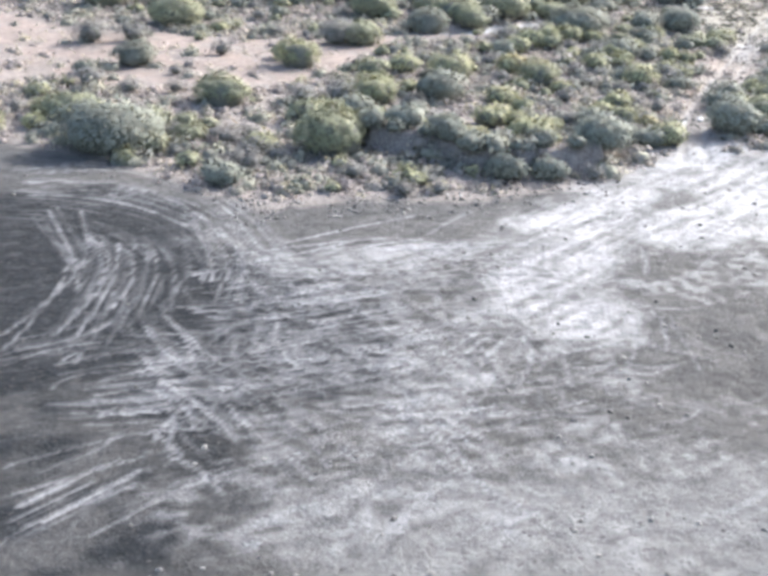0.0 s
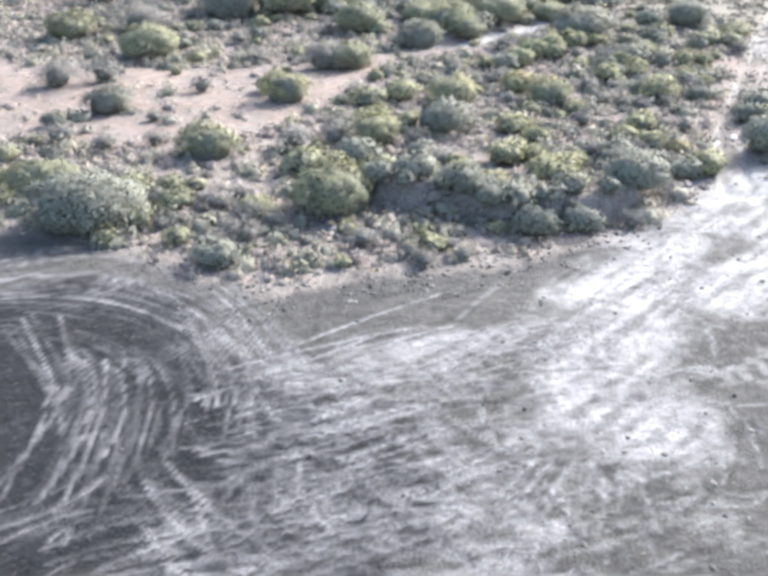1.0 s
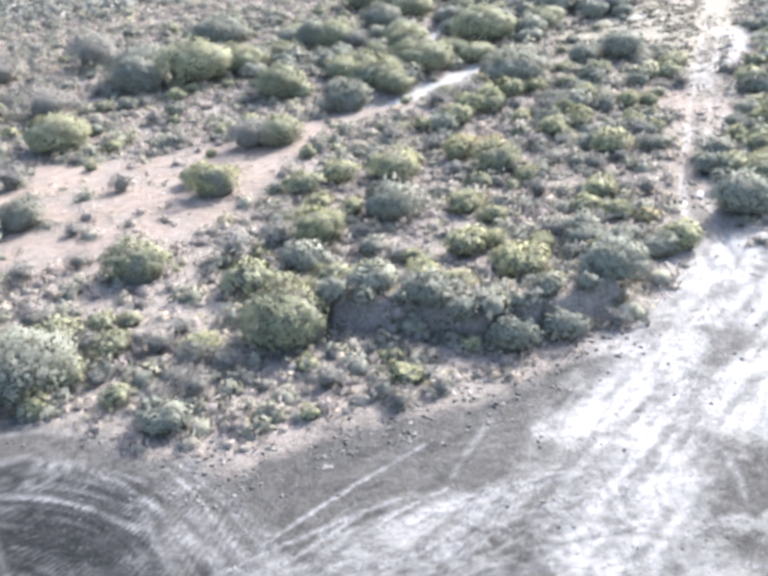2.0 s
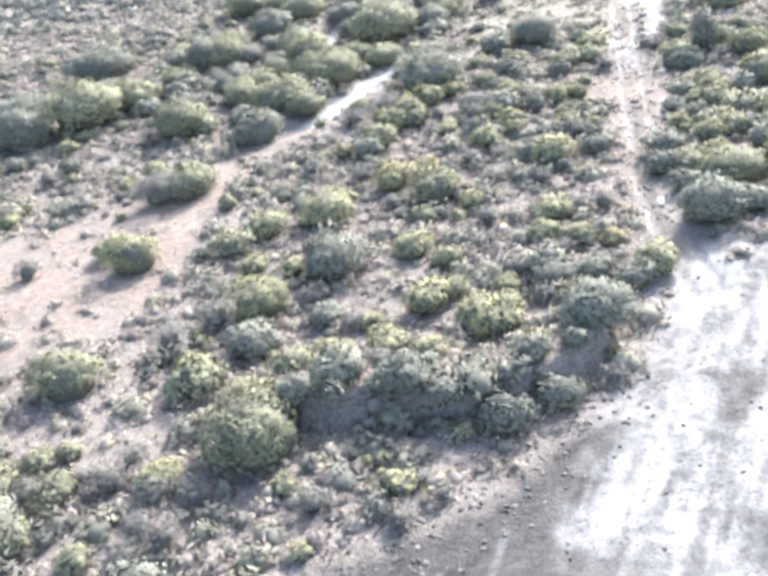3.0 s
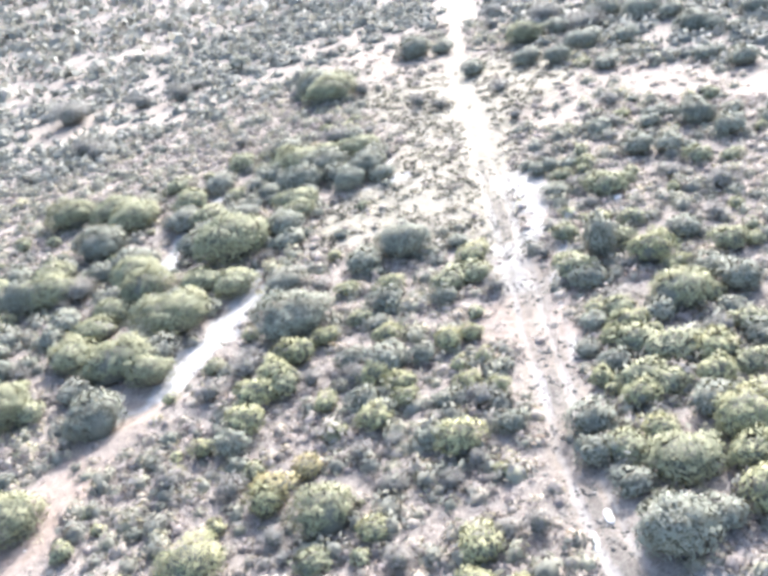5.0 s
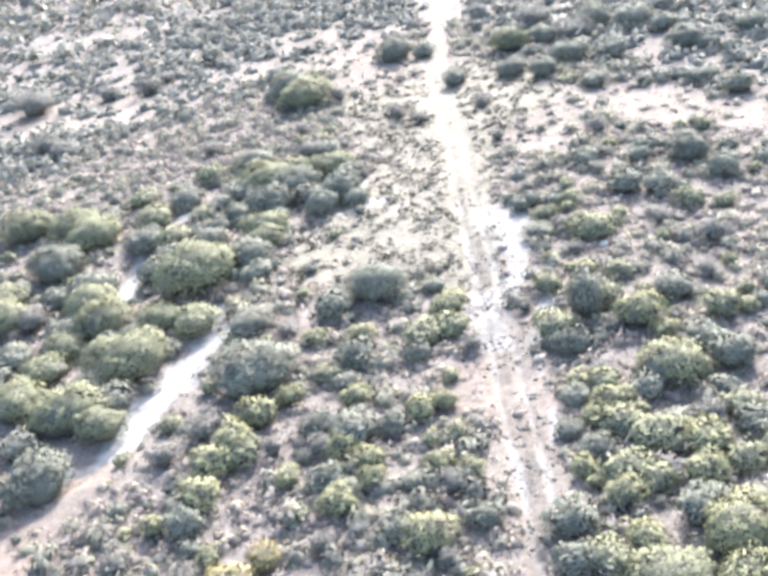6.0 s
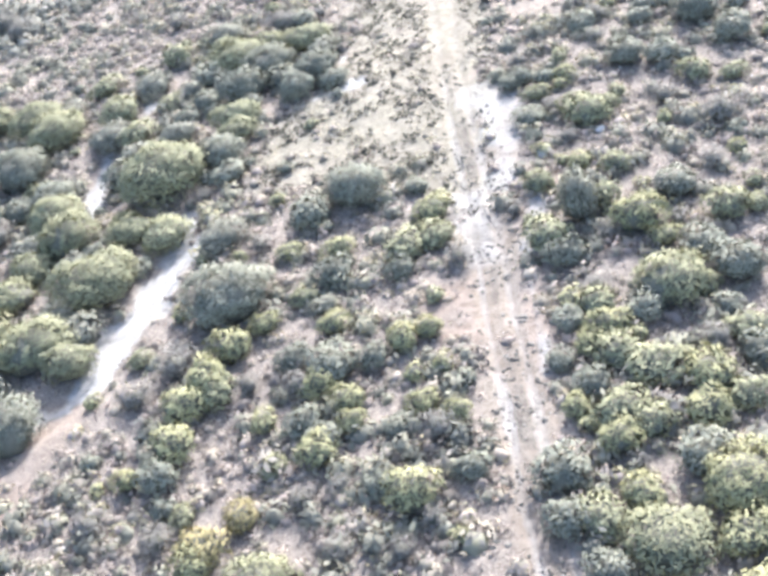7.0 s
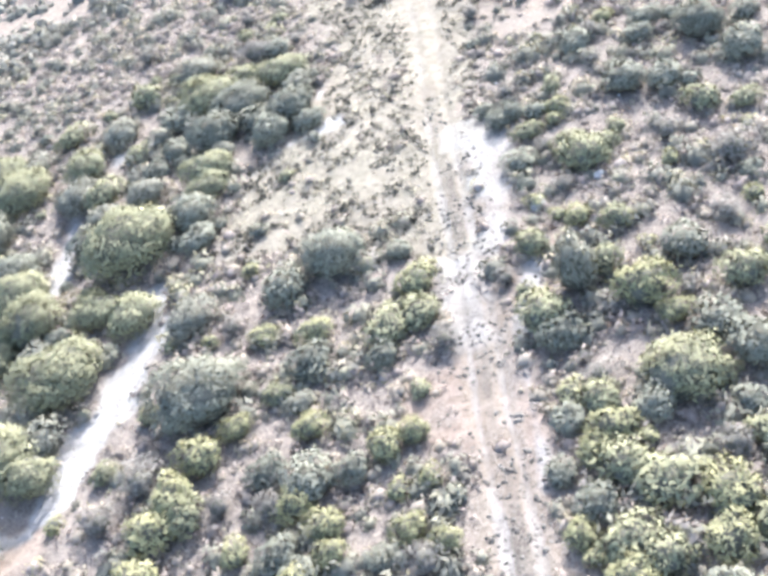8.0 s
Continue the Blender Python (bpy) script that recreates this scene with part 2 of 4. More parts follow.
def ground_material():
    m, nt, b = nodes_of("soil", 0.95)
    one, two = nt.nodes.new("ShaderNodeAttribute"), nt.nodes.new("ShaderNodeAttribute")
    one.attribute_name, two.attribute_name = "soil_a", "soil_b"
    s1, s2 = nt.nodes.new("ShaderNodeSeparateColor"), nt.nodes.new("ShaderNodeSeparateColor")
    nt.links.new(one.outputs["Color"], s1.inputs[0])
    nt.links.new(two.outputs["Color"], s2.inputs[0])
    fine, mid, broad = textured(nt, 9.0, 6, 0.7), textured(nt, 1.6, 5, 0.6), textured(nt, 0.22, 3, 0.5)
    scrub = mixed(nt, mapped(nt, mid, 0.35, 0.65), (0.106, 0.0904, 0.0808), (0.202, 0.176, 0.158))
    scrub = mixed(nt, mapped(nt, fine, 0.42, 0.62), scrub, (0.28, 0.246, 0.221))
    pink = mixed(nt, mapped(nt, mid, 0.35, 0.65), (0.185, 0.146, 0.123), (0.269, 0.219, 0.19))
    grass = mixed(nt, mapped(nt, mid, 0.35, 0.65), (0.182, 0.166, 0.131), (0.259, 0.239, 0.196))
    dirt = mixed(nt, mapped(nt, mid, 0.3, 0.7), (0.049, 0.047, 0.0447), (0.0848, 0.0816, 0.0779))
    dirt = mixed(nt, mapped(nt, fine, 0.5, 0.7, 0, 0.6), dirt, (0.13, 0.128, 0.126))
    dark = mixed(nt, mapped(nt, mid, 0.35, 0.65), (0.00753, 0.00848, 0.00992), (0.0141, 0.0156, 0.0181))
    white = mixed(nt, mapped(nt, mid, 0.3, 0.7), (0.233, 0.227, 0.224), (0.34, 0.335, 0.331))
    c = mixed(nt, s1.outputs[0], scrub, dirt)
    c = mixed(nt, s2.outputs[0], c, pink)
    c = mixed(nt, s2.outputs[1], c, grass)
    c = mixed(nt, s1.outputs[1], c, dark)
    c = mixed(nt, s1.outputs[2], c, white)
    c = mixed(nt, s2.outputs[2], c, mixed(nt, mapped(nt, fine, 0.4, 0.6), (0.192, 0.189, 0.194), (0.282, 0.28, 0.283)))
    c = mixed(nt, calc(nt, "MULTIPLY", one.outputs["Alpha"], mapped(nt, fine, 0.35, 0.6, 0.4, 1.0)), c, dark)
    speck = mapped(nt, textured(nt, 5.5, 3, 0.55), 0.60, 0.66, 0, 0.55)
    c = mixed(nt, speck, c, (0.0588, 0.0546, 0.0518))
    broad_tone = nt.nodes.new("ShaderNodeHueSaturation")
    nt.links.new(c, broad_tone.inputs["Color"])
    nt.links.new(mapped(nt, broad, 0.3, 0.7, 0.88, 1.10), broad_tone.inputs["Value"])
    nt.links.new(broad_tone.outputs[0], b.inputs["Base Color"])
    bump = nt.nodes.new("ShaderNodeBump")
    bump.inputs["Strength"].default_value, bump.inputs["Distance"].default_value = 0.7, 0.08
    nt.links.new(calc(nt, "ADD", fine, calc(nt, "MULTIPLY", mid, 2.0)), bump.inputs["Height"])
    nt.links.new(bump.outputs[0], b.inputs["Normal"])
    return m


def leaf_material(name, low, high):
    """Matt leaves that let some light through; each plant has its own tone."""
    m, nt, b = nodes_of(name, 0.75)
    info = nt.nodes.new("ShaderNodeObjectInfo")
    geo = nt.nodes.new("ShaderNodeNewGeometry")
    spread = calc(nt, "ADD", calc(nt, "MULTIPLY", info.outputs["Random"], 0.7), calc(nt, "MULTIPLY", geo.outputs["Random Per Island"], 0.3))
    c = mixed(nt, spread, low, high)
    tone = mixed(nt, mapped(nt, textured(nt, 1.3, 3), 0.35, 0.65), c, mixed(nt, 0.5, c, high))
    nt.links.new(tone, b.inputs["Base Color"])
    thin = nt.nodes.new("ShaderNodeBsdfTranslucent")
    nt.links.new(tone, thin.inputs[0])
    add = nt.nodes.new("ShaderNodeMixShader")
    add.inputs[0].default_value = 0.07
    nt.links.new(b.outputs[0], add.inputs[1])
    nt.links.new(thin.outputs[0], add.inputs[2])
    nt.links.new(add.outputs[0], nt.nodes["Material Output"].inputs[0])
    return m


def tone_material(name, stops):
    """Leaves of joined plants; a tone for each plant picks its colour."""
    m, nt, b = nodes_of(name, 0.8)
    at = nt.nodes.new("ShaderNodeAttribute")
    at.attribute_name = "tone"
    geo = nt.nodes.new("ShaderNodeNewGeometry")
    r = nt.nodes.new("ShaderNodeValToRGB")
    while len(r.color_ramp.elements) < len(stops):
        r.color_ramp.elements.new(0.5)
    for e, (p, c) in zip(r.color_ramp.elements, stops):
        e.position, e.color = p, (*c, 1)
    nt.links.new(at.outputs["Fac"], r.inputs[0])
    h = nt.nodes.new("ShaderNodeHueSaturation")
    nt.links.new(r.outputs[0], h.inputs["Color"])
    nt.links.new(mapped(nt, geo.outputs["Random Per Island"], 0, 1, 0.85, 1.15), h.inputs["Value"])
    nt.links.new(h.outputs[0], b.inputs["Base Color"])
    thin = nt.nodes.new("ShaderNodeBsdfTranslucent")
    nt.links.new(h.outputs[0], thin.inputs[0])
    add = nt.nodes.new("ShaderNodeMixShader")
    add.inputs[0].default_value = 0.3
    nt.links.new(b.outputs[0], add.inputs[1])
    nt.links.new(thin.outputs[0], add.inputs[2])
    nt.links.new(add.outputs[0], nt.nodes["Material Output"].inputs[0])
    return m


def stone_material(name, low, high):
    m, nt, b = nodes_of(name, 0.9)
    info = nt.nodes.new("ShaderNodeNewGeometry")
    c = mixed(nt, info.outputs["Random Per Island"], low, high)
    c = mixed(nt, mapped(nt, textured(nt, 14, 5), 0.4, 0.7, 0, 0.5), c, low)
    nt.links.new(c, b.inputs["Base Color"])
    return m


SOIL = ground_material()
BARK = stone_material("bark", (0.10, 0.085, 0.07), (0.20, 0.18, 0.16))
LEAVES = {
    "D": leaf_material("dark_leaves", (0.122, 0.131, 0.11), (0.236, 0.242, 0.196)),
    "G": leaf_material("olive_leaves", (0.164, 0.168, 0.108), (0.267, 0.267, 0.171)),
    "Y": leaf_material("yellow_green_leaves", (0.205, 0.203, 0.115), (0.305, 0.298, 0.175)),
    "B": leaf_material("dry_twigs", (0.143, 0.134, 0.126), (0.238, 0.228, 0.211)),
    "P": leaf_material("pale_grey_leaves", (0.163, 0.165, 0.136), (0.252, 0.252, 0.211)),
    "O": leaf_material("ochre_leaves", (0.225, 0.19, 0.095), (0.31, 0.272, 0.15)),
}
# twig tone with the shade inside and under the crowns painted in
INNER = stone_material("shaded_twigs", (0.085, 0.084, 0.07), (0.13, 0.128, 0.105))
TUFT = tone_material("dry_scrub", ((0.0, (0.196, 0.164, 0.15)), (0.35, (0.343, 0.292, 0.272)), (0.6, (0.294, 0.265, 0.223)), (0.8, (0.431, 0.375, 0.344)), (1.0, (0.391, 0.351, 0.247))))
LOW = tone_material("low_shrubs", ((0.0, (0.166, 0.152, 0.138)), (0.25, (0.309, 0.265, 0.247)), (0.5, (0.264, 0.246, 0.199)), (0.7, (0.372, 0.323, 0.302)), (0.88, (0.352, 0.329, 0.218)), (1.0, (0.343, 0.281, 0.264))))
UNDER = tone_material("undershrubs", ((0.0, (0.155, 0.158, 0.139)), (0.4, (0.222, 0.22, 0.186)), (0.7, (0.299, 0.292, 0.224)), (0.9, (0.289, 0.263, 0.242)), (1.0, (0.392, 0.379, 0.248))))
DARK_TUFT = tone_material("dark_tussock", ((0.0, (0.06, 0.056, 0.051)), (0.6, (0.1, 0.095, 0.08)), (1.0, (0.18, 0.172, 0.132))))
STRAW = tone_material("straw", ((0.0, (0.20, 0.185, 0.152)), (0.5, (0.37, 0.345, 0.265)), (1.0, (0.52, 0.49, 0.385))))
FAR_LEAVES = tone_material("far_scrub", ((0.0, (0.15, 0.156, 0.14)), (0.6, (0.227, 0.227, 0.199)), (1.0, (0.305, 0.29, 0.259))))
CLOD = stone_material("clods", (0.06, 0.058, 0.055), (0.24, 0.228, 0.212))
TRACK_CLOD = stone_material("dark_clods", (0.085, 0.079, 0.073), (0.22, 0.207, 0.19))
GREY_STONE = stone_material("grey_stone", (0.238, 0.231, 0.224), (0.42, 0.413, 0.406))
PALE_STONE = stone_material("pale_stone", (0.364, 0.354, 0.343), (0.588, 0.581, 0.574))


# ---- ground ----
def axis(stops):
    """Grid lines: (from, to, step) stretches laid end to end."""
    out = []
    for a, b, s in stops:
        out += list(np.linspace(a, b, max(1, int(round((b - a) / s))), endpoint=False))
    return np.array(out + [stops[-1][1]])


def build_ground():
    gx = axis([(-1600, -300, 130), (-300, -60, 15), (-60, -24, 1.5), (-24, -14, 0.3), (-14, 14, 0.14), (14, 40, 0.16), (40, 46, 0.3), (46, 80, 0.8), (80, 160, 4), (160, 400, 20), (400, 1700, 130)])
    gy = axis([(-900, -60, 105), (-60, 8, 4), (8, 17, 0.3), (17, 41, 0.15), (41, 95, 0.27), (95, 106, 0.4), (106, 160, 1.0), (160, 300, 5), (300, 700, 20), (700, 2600, 190)])
    x, y = [v.ravel() for v in np.meshgrid(gx, gy)]
    z = height(x, y)
    wob = 1.3 * (vnoise(x, y, 2.2, 11) - 0.5) + 0.6 * (vnoise(x, y, 0.6, 12) - 0.5)
    pad = ramp(inside(x, y, PAD_EDGE) + wob, -0.7, 0.7)
    dark = ramp(inside(x, y, DARK_PAD) + 3.2 * (vnoise(x, y, 3.0, 13) - 0.5) + 1.0 * (vnoise(x, y, 0.5, 14) - 0.5), -1.6, 1.2)
    lower = ramp(y, 27, 22)
    dark = dark * (1 - 0.55 * lower * ramp(vnoise(x, y, 1.1, 15), 0.3, 0.7))
    white = 1 - ramp(line_distance(x, y, WHITE_ROAD) + 1.6 * wob, 0.8, 3.6)
    white = np.maximum(white, ramp(inside(x, y, [(21.2, 51.2), (17.3, 49.6), (13.0, 45.5), (9.5, 42.0), (7.3, 39.3), (11.7, 37.1), (16.9, 36.6), (24.7, 36.2), (40.0, 40.0)]) + 2.2 * wob, -1.0, 1.8))
    white = np.maximum(white, 0.55 * (1 - ramp(line_distance(x, y, WHITE_SIDE) + wob, 0.3, 1.6)))
    white = np.maximum(white, 0.45 * ramp(vnoise(x, y, 1.5, 16) * vnoise(x, y, 0.35, 17), 0.25, 0.5) * ramp(x, -3, 4) * ramp(y, 42, 38))
    white = white * (1 - 0.75 * ramp(inside(x, y, [(14.6, 44.5), (16.2, 44.3), (16.5, 42.5), (14.1, 41.6)]) + 0.7 * wob, -0.3, 0.3))
    white = white * (1 - 0.8 * ramp(inside(x, y, BROWN) + wob, -0.5, 0.8))
    along, across = 0.70 * x + 0.71 * y, 0.70 * y - 0.71 * x
    white = white * (0.45 + 0.55 * ramp(0.65 * vnoise(along * 0.22, across * 1.5, 0.5, 18) + 0.35 * vnoise(x, y, 0.3, 27), 0.25, 0.6))
    near_side = ramp(y, 9, 15) * ramp(y, 200, 120) * ramp(x, -60, -26) * ramp(x, 80, 60)
    bay = ramp(inside(x, y, BAY) + wob, -0.6, 1.0)
    fore = ramp(inside(x, y, [(-1.4, 18.1), (1.8, 20.7), (6.5, 21.2), (14.4, 20.8), (11.5, 13.0), (-0.3, 13.9)]) + 1.6 * wob, -1.0, 1.5)
    white = np.maximum(white, 0.4 * fore * (0.5 + 0.5 * vnoise(x, y, 0.8, 29)))
    white = white * (1 - 0.7 * bay)
    # tyre marks: thin pale lines, sunk between low ridges, with fainter ones beside them
    mark, scuff = np.zeros(x.shape), np.zeros(x.shape)
    g = random.Random(17)
    lines = []
    for ax, ay, bx, by, cx, cy, w in MARKS:
        lines.append((ax, ay, bx, by, cx, cy, 0.75 * w, 0.8, 0))
        for k in range(6):
            dx, dy = g.gauss(0, 0.75), g.gauss(0, 0.75)
            e, f = g.uniform(-0.8, 0.8), g.uniform(-0.8, 0.8)
            lines.append((ax + dx + e, ay + dy, bx + dx, by + dy, cx + dx + f, cy + dy, g.uniform(0.07, 0.11), g.uniform(0.12, 0.6), 1 if k > 3 and bx > -4 else 0))
    for k in range(150):
        ax, ay, turn, span = g.uniform(-6, 12), g.uniform(17, 37), g.gauss(0.35, 0.5), g.uniform(1.2, 4.5)
        bend, cx, cy = g.gauss(0, 0.5), ax + span * math.cos(turn), ay + span * math.sin(turn)
        lines.append((ax, ay, (ax + cx) / 2 - bend * math.sin(turn), (ay + cy) / 2 + bend * math.cos(turn), cx, cy, g.uniform(0.07, 0.13), g.uniform(0.2, 0.65), k % 2))
    for k in range(190):
        # straighter passes over the middle, most of them one way
        turn, span = (g.gauss(0.28, 0.22), g.uniform(2.5, 7.5)) if k % 3 else (g.gauss(-0.9, 0.3), g.uniform(1.5, 4.5))
        ax, ay, bend = g.uniform(-7, 4.5), g.uniform(21, 36), g.gauss(0, 0.35)
        cx, cy = ax + span * math.cos(turn), ay + span * math.sin(turn)
        lines.append((ax, ay, (ax + cx) / 2 - bend * math.sin(turn), (ay + cy) / 2 + bend * math.cos(turn), cx, cy, g.uniform(0.06, 0.11), g.uniform(0.3, 0.95), 1 if k % 5 == 1 else 0))
    for k in range(90):
        # arcs that follow the rim of the dark pad
        r, a0 = g.uniform(6.5, 12.5), g.uniform(-0.5, 1.3)
        a1 = a0 + g.uniform(0.2, 0.6)
        px, py = -14.5, 31.0
        ac, rc = (a0 + a1) / 2, r / math.cos((a1 - a0) / 2)
        lines.append((px + r * math.cos(a0), py + r * math.sin(a0), px + rc * math.cos(ac), py + rc * math.sin(ac), px + r * math.cos(a1), py + r * math.sin(a1), g.uniform(0.07, 0.13), g.uniform(0.1, 0.45), k % 3 == 0))
    for k in range(170):
        # wheel lines along the pale road and its fan
        f = g.uniform(0, 5.0)
        i = int(f)
        (ax, ay), (cx, cy) = WHITE_ROAD[i], WHITE_ROAD[i + 1]
        dx, dy, e = g.gauss(0.6, 2.2), g.gauss(-0.6, 1.6), g.uniform(0.4, 1.1)
        cx, cy = ax + (cx - ax) * e, ay + (cy - ay) * e
        lines.append((ax + dx, ay + dy, (ax + cx) / 2 + dx + g.gauss(0, 0.2), (ay + cy) / 2 + dy + g.gauss(0, 0.2), cx + dx, cy + dy, g.uniform(0.08, 0.16), g.uniform(0.12, 0.5), 1 if k % 4 else 0))
    for ax, ay, bx, by, cx, cy, w, power, kind in lines:
        pts = [((1 - k) ** 2 * ax + 2 * k * (1 - k) * bx + k * k * cx, (1 - k) ** 2 * ay + 2 * k * (1 - k) * by + k * k * cy) for k in [i / 6 for i in range(7)]]
        near = np.nonzero((x > min(ax, bx, cx) - 0.5) & (x < max(ax, bx, cx) + 0.5) & (y > min(ay, by, cy) - 0.5) & (y < max(ay, by, cy) + 0.5))[0]
        d = line_distance(x[near], y[near], pts) + 0.05 * (vnoise(x[near], y[near], 0.3, 24) - 0.5)
        worn = power * (0.25 + power * 0.3 + (0.75 - power * 0.3) * ramp(vnoise(x[near], y[near], 0.9, 19), 0.2, 0.75))
        worn = worn * (1 - ramp(d, 0.3 * w, 1.15 * w))
        if kind:
            scuff[near] = np.maximum(scuff[near], worn)
        else:
            mark[near] = np.maximum(mark[near], worn)
        z[near] += power * (0.035 * (ramp(d, 0.4 * w, w) - ramp(d, w, 2.4 * w)) - 0.02 * (1 - ramp(d, 0.3 * w, w)))
    mark = mark * pad
    scuff = scuff * pad
    churn = ramp(inside(x, y, [(-4.9, 36.1), (0.4, 35.1), (5.6, 34.6), (9.8, 32.5), (9.1, 23.3), (3.9, 18.1), (-5.7, 16.0), (-4.8, 29.4)]) + 2 * wob, -1.5, 1.5)
    streak = vnoise(x * 0.55 + y * 0.2, y * 2.2 - x * 0.8, 0.5, 25) * 0.6 + vnoise(x, y, 0.4, 26) * 0.4
    scuff = np.maximum(scuff, 0.55 * churn * ramp(streak, 0.45, 0.75))
    scuff = np.maximum(scuff, 0.5 * pad * ramp(inside(x, y, BROWN) + 1.5 * wob, -0.8, 1.2) * ramp(vnoise(x, y, 0.5, 28), 0.2, 0.7))
    scuff = np.maximum(scuff, 0.45 * pad * ramp(streak, 0.55, 0.8) * (1 - 0.6 * white))
    mark = np.maximum(mark, 0.35 * churn * ramp(1 - streak, 0.5, 0.8))
    mark = np.maximum(mark, 0.08 * dark * ramp(1 - streak, 0.5, 0.8))
    # the two-wheel track and the bare gullies
    t = line_distance(x, y, TRACK)
    up = ramp(y, 49, 53) * ramp(y, 175, 150)
    rut = (1 - ramp(np.abs(t - 0.62) + 0.16 * wob, 0.07, 0.26)) * up * (0.45 + 0.75 * vnoise(x, y, 1.3, 20)) * (0.6 + 0.8 * vnoise(x, y, 0.4, 34))
    bare = (1 - ramp(t + 0.7 * wob, 0.85, 1.6)) * up
    bright = np.maximum(ramp(inside(x, y, WHITE_LOWER) + 0.8 * wob, -0.6, 0.5), ramp(inside(x, y, WHITE_UPPER) + 1.5 * wob, -0.6, 0.4))
    bright = bright * (0.35 + 0.5 * vnoise(x, y, 1.1, 33))
    bright = np.maximum(bright, 0.8 * (1 - ramp(line_distance(x, y, SIDE_LINE) + 0.6 * wob, 0.05, 0.45)))
    wide = 0.35 + 0.9 * ramp(y, 93, 88) * ramp(y, 83.0, 86) + 0.3 * ramp(vnoise(x, y, 2.0, 21), 0.4, 0.6)
    bright = np.maximum(bright, 1 - ramp(line_distance(x, y, GULLY) + 1.1 * wob, wide * 0.7, wide * 1.25))
    bright = np.maximum(bright, 1 - ramp(line_distance(x, y, GULLY_TOP) + 0.7 * wob, 0.4, 0.8))
    for a, c, w in SPURS:
        bright = np.maximum(bright, 1 - ramp(line_distance(x, y, [a, c]) + 0.8 * wob, w * 0.7, w * 1.5))
    pink = np.maximum(ramp(inside(x, y, PINK_FIELD) + 2 * wob, -1.0, 1.0), 0.9 * ramp(inside(x, y, ORANGE) + wob, -0.5, 0.5))
    strips = np.maximum(ramp(inside(x, y, STRIP_LEFT) + 2 * wob, -1.5, 1.5), ramp(inside(x, y, STRIP_RIGHT) + 2 * wob, -1.5, 1.5))
    pink = np.maximum(pink, 0.5 * strips)
    pink = np.maximum(pink, 0.7 * bare * ramp(y, 54, 62))
    pink = np.maximum(pink, 0.7 * (1 - ramp(line_distance(x, y, SIDE_LINE) + 0.6 * wob, 0.6, 1.3)))
    pink = pink * (0.35 + 0.65 * ramp(vnoise(x, y, 1.6, 22), 0.25, 0.55))
    grass = ramp(inside(x, y, DRY_GRASS) + 1.6 * wob, -0.8, 1.0) * (0.6 + 0.4 * vnoise(x, y, 1.3, 23))
    grass = np.maximum(grass, 0.15 * strips)
    grass = np.maximum(grass, 0.25 * bare * ramp(y, 54, 62))
    grass = np.maximum(grass, 0.3 * (1 - ramp(t + wob, 1.5, 3.0)) * ramp(y, 84, 90) * ramp(y, 150, 130))
    mark, scuff, white = mark * near_side, scuff * near_side, white * near_side
    dark = dark * ramp(y, 8, 14) * ramp(x, -50, -25)
    white_all = np.clip(np.maximum(np.maximum(white, bright), 0.5 * rut * (1 - 0.7 * ramp(y, 84, 96))), 0, 1)
    middle = (1 - ramp(t + 0.25 * wob, 0.18, 0.42)) * up * ramp(y, 100, 88) * (0.35 + 0.65 * vnoise(x, y, 0.6, 35))
    base = np.clip(np.maximum(pad, np.maximum(0.25 * bare, 0.9 * middle)), 0, 1)
    a = np.stack([base, dark * pad, white_all, np.clip(scuff, 0, 1)], 1).astype(np.float32)
    b = np.stack([pink * (1 - pad) * (1 - 0.7 * middle), grass * (1 - 0.7 * middle), np.clip(mark, 0, 1), np.ones_like(x)], 1).astype(np.float32)
    nx, ny = len(gx), len(gy)
    i = (np.arange(ny - 1)[:, None] * nx + np.arange(nx - 1)[None, :]).ravel()
    me = bpy.data.meshes.new("ground")
    me.vertices.add(len(x))
    me.vertices.foreach_set("co", np.stack([x, y, z], 1).ravel().astype(np.float32))
    quads = np.stack([i, i + 1, i + 1 + nx, i + nx], 1).ravel().astype(np.int32)
    me.loops.add(len(quads))
    me.loops.foreach_set("vertex_index", quads)
    me.polygons.add(len(i))
    me.polygons.foreach_set("loop_start", np.arange(0, len(quads), 4, dtype=np.int32))
    me.update(calc_edges=True)
    for name, data in (("soil_a", a), ("soil_b", b)):
        layer = me.attributes.new(name, "FLOAT_COLOR", "POINT")
        layer.data.foreach_set("color", data.ravel())
    me.polygons.foreach_set("use_smooth", [True] * len(i))
    me.materials.append(SOIL)
    return tagged(new("ground", me), "dry scrub ground with a dark tyre-marked pad and pale sand", "ground", kind="structure")


build_ground()


# ---- bushes ----
def leaf_quads(rng, centres, normals, sizes, slim):
    """One small bent leaf spray (a quad) at each centre."""
    n = len(centres)
    a = rng.normal(size=(n, 3))
    u = np.cross(normals, a)
    u /= np.linalg.norm(u, axis=1, keepdims=True) + 1e-9
    v = np.cross(normals, u)
    s = sizes[:, None]
    q = np.stack([centres - u * s, centres - v * s * slim, centres + u * s + normals * s * 0.3, centres + v * s * slim], 1)
    return q.reshape(-1, 3)


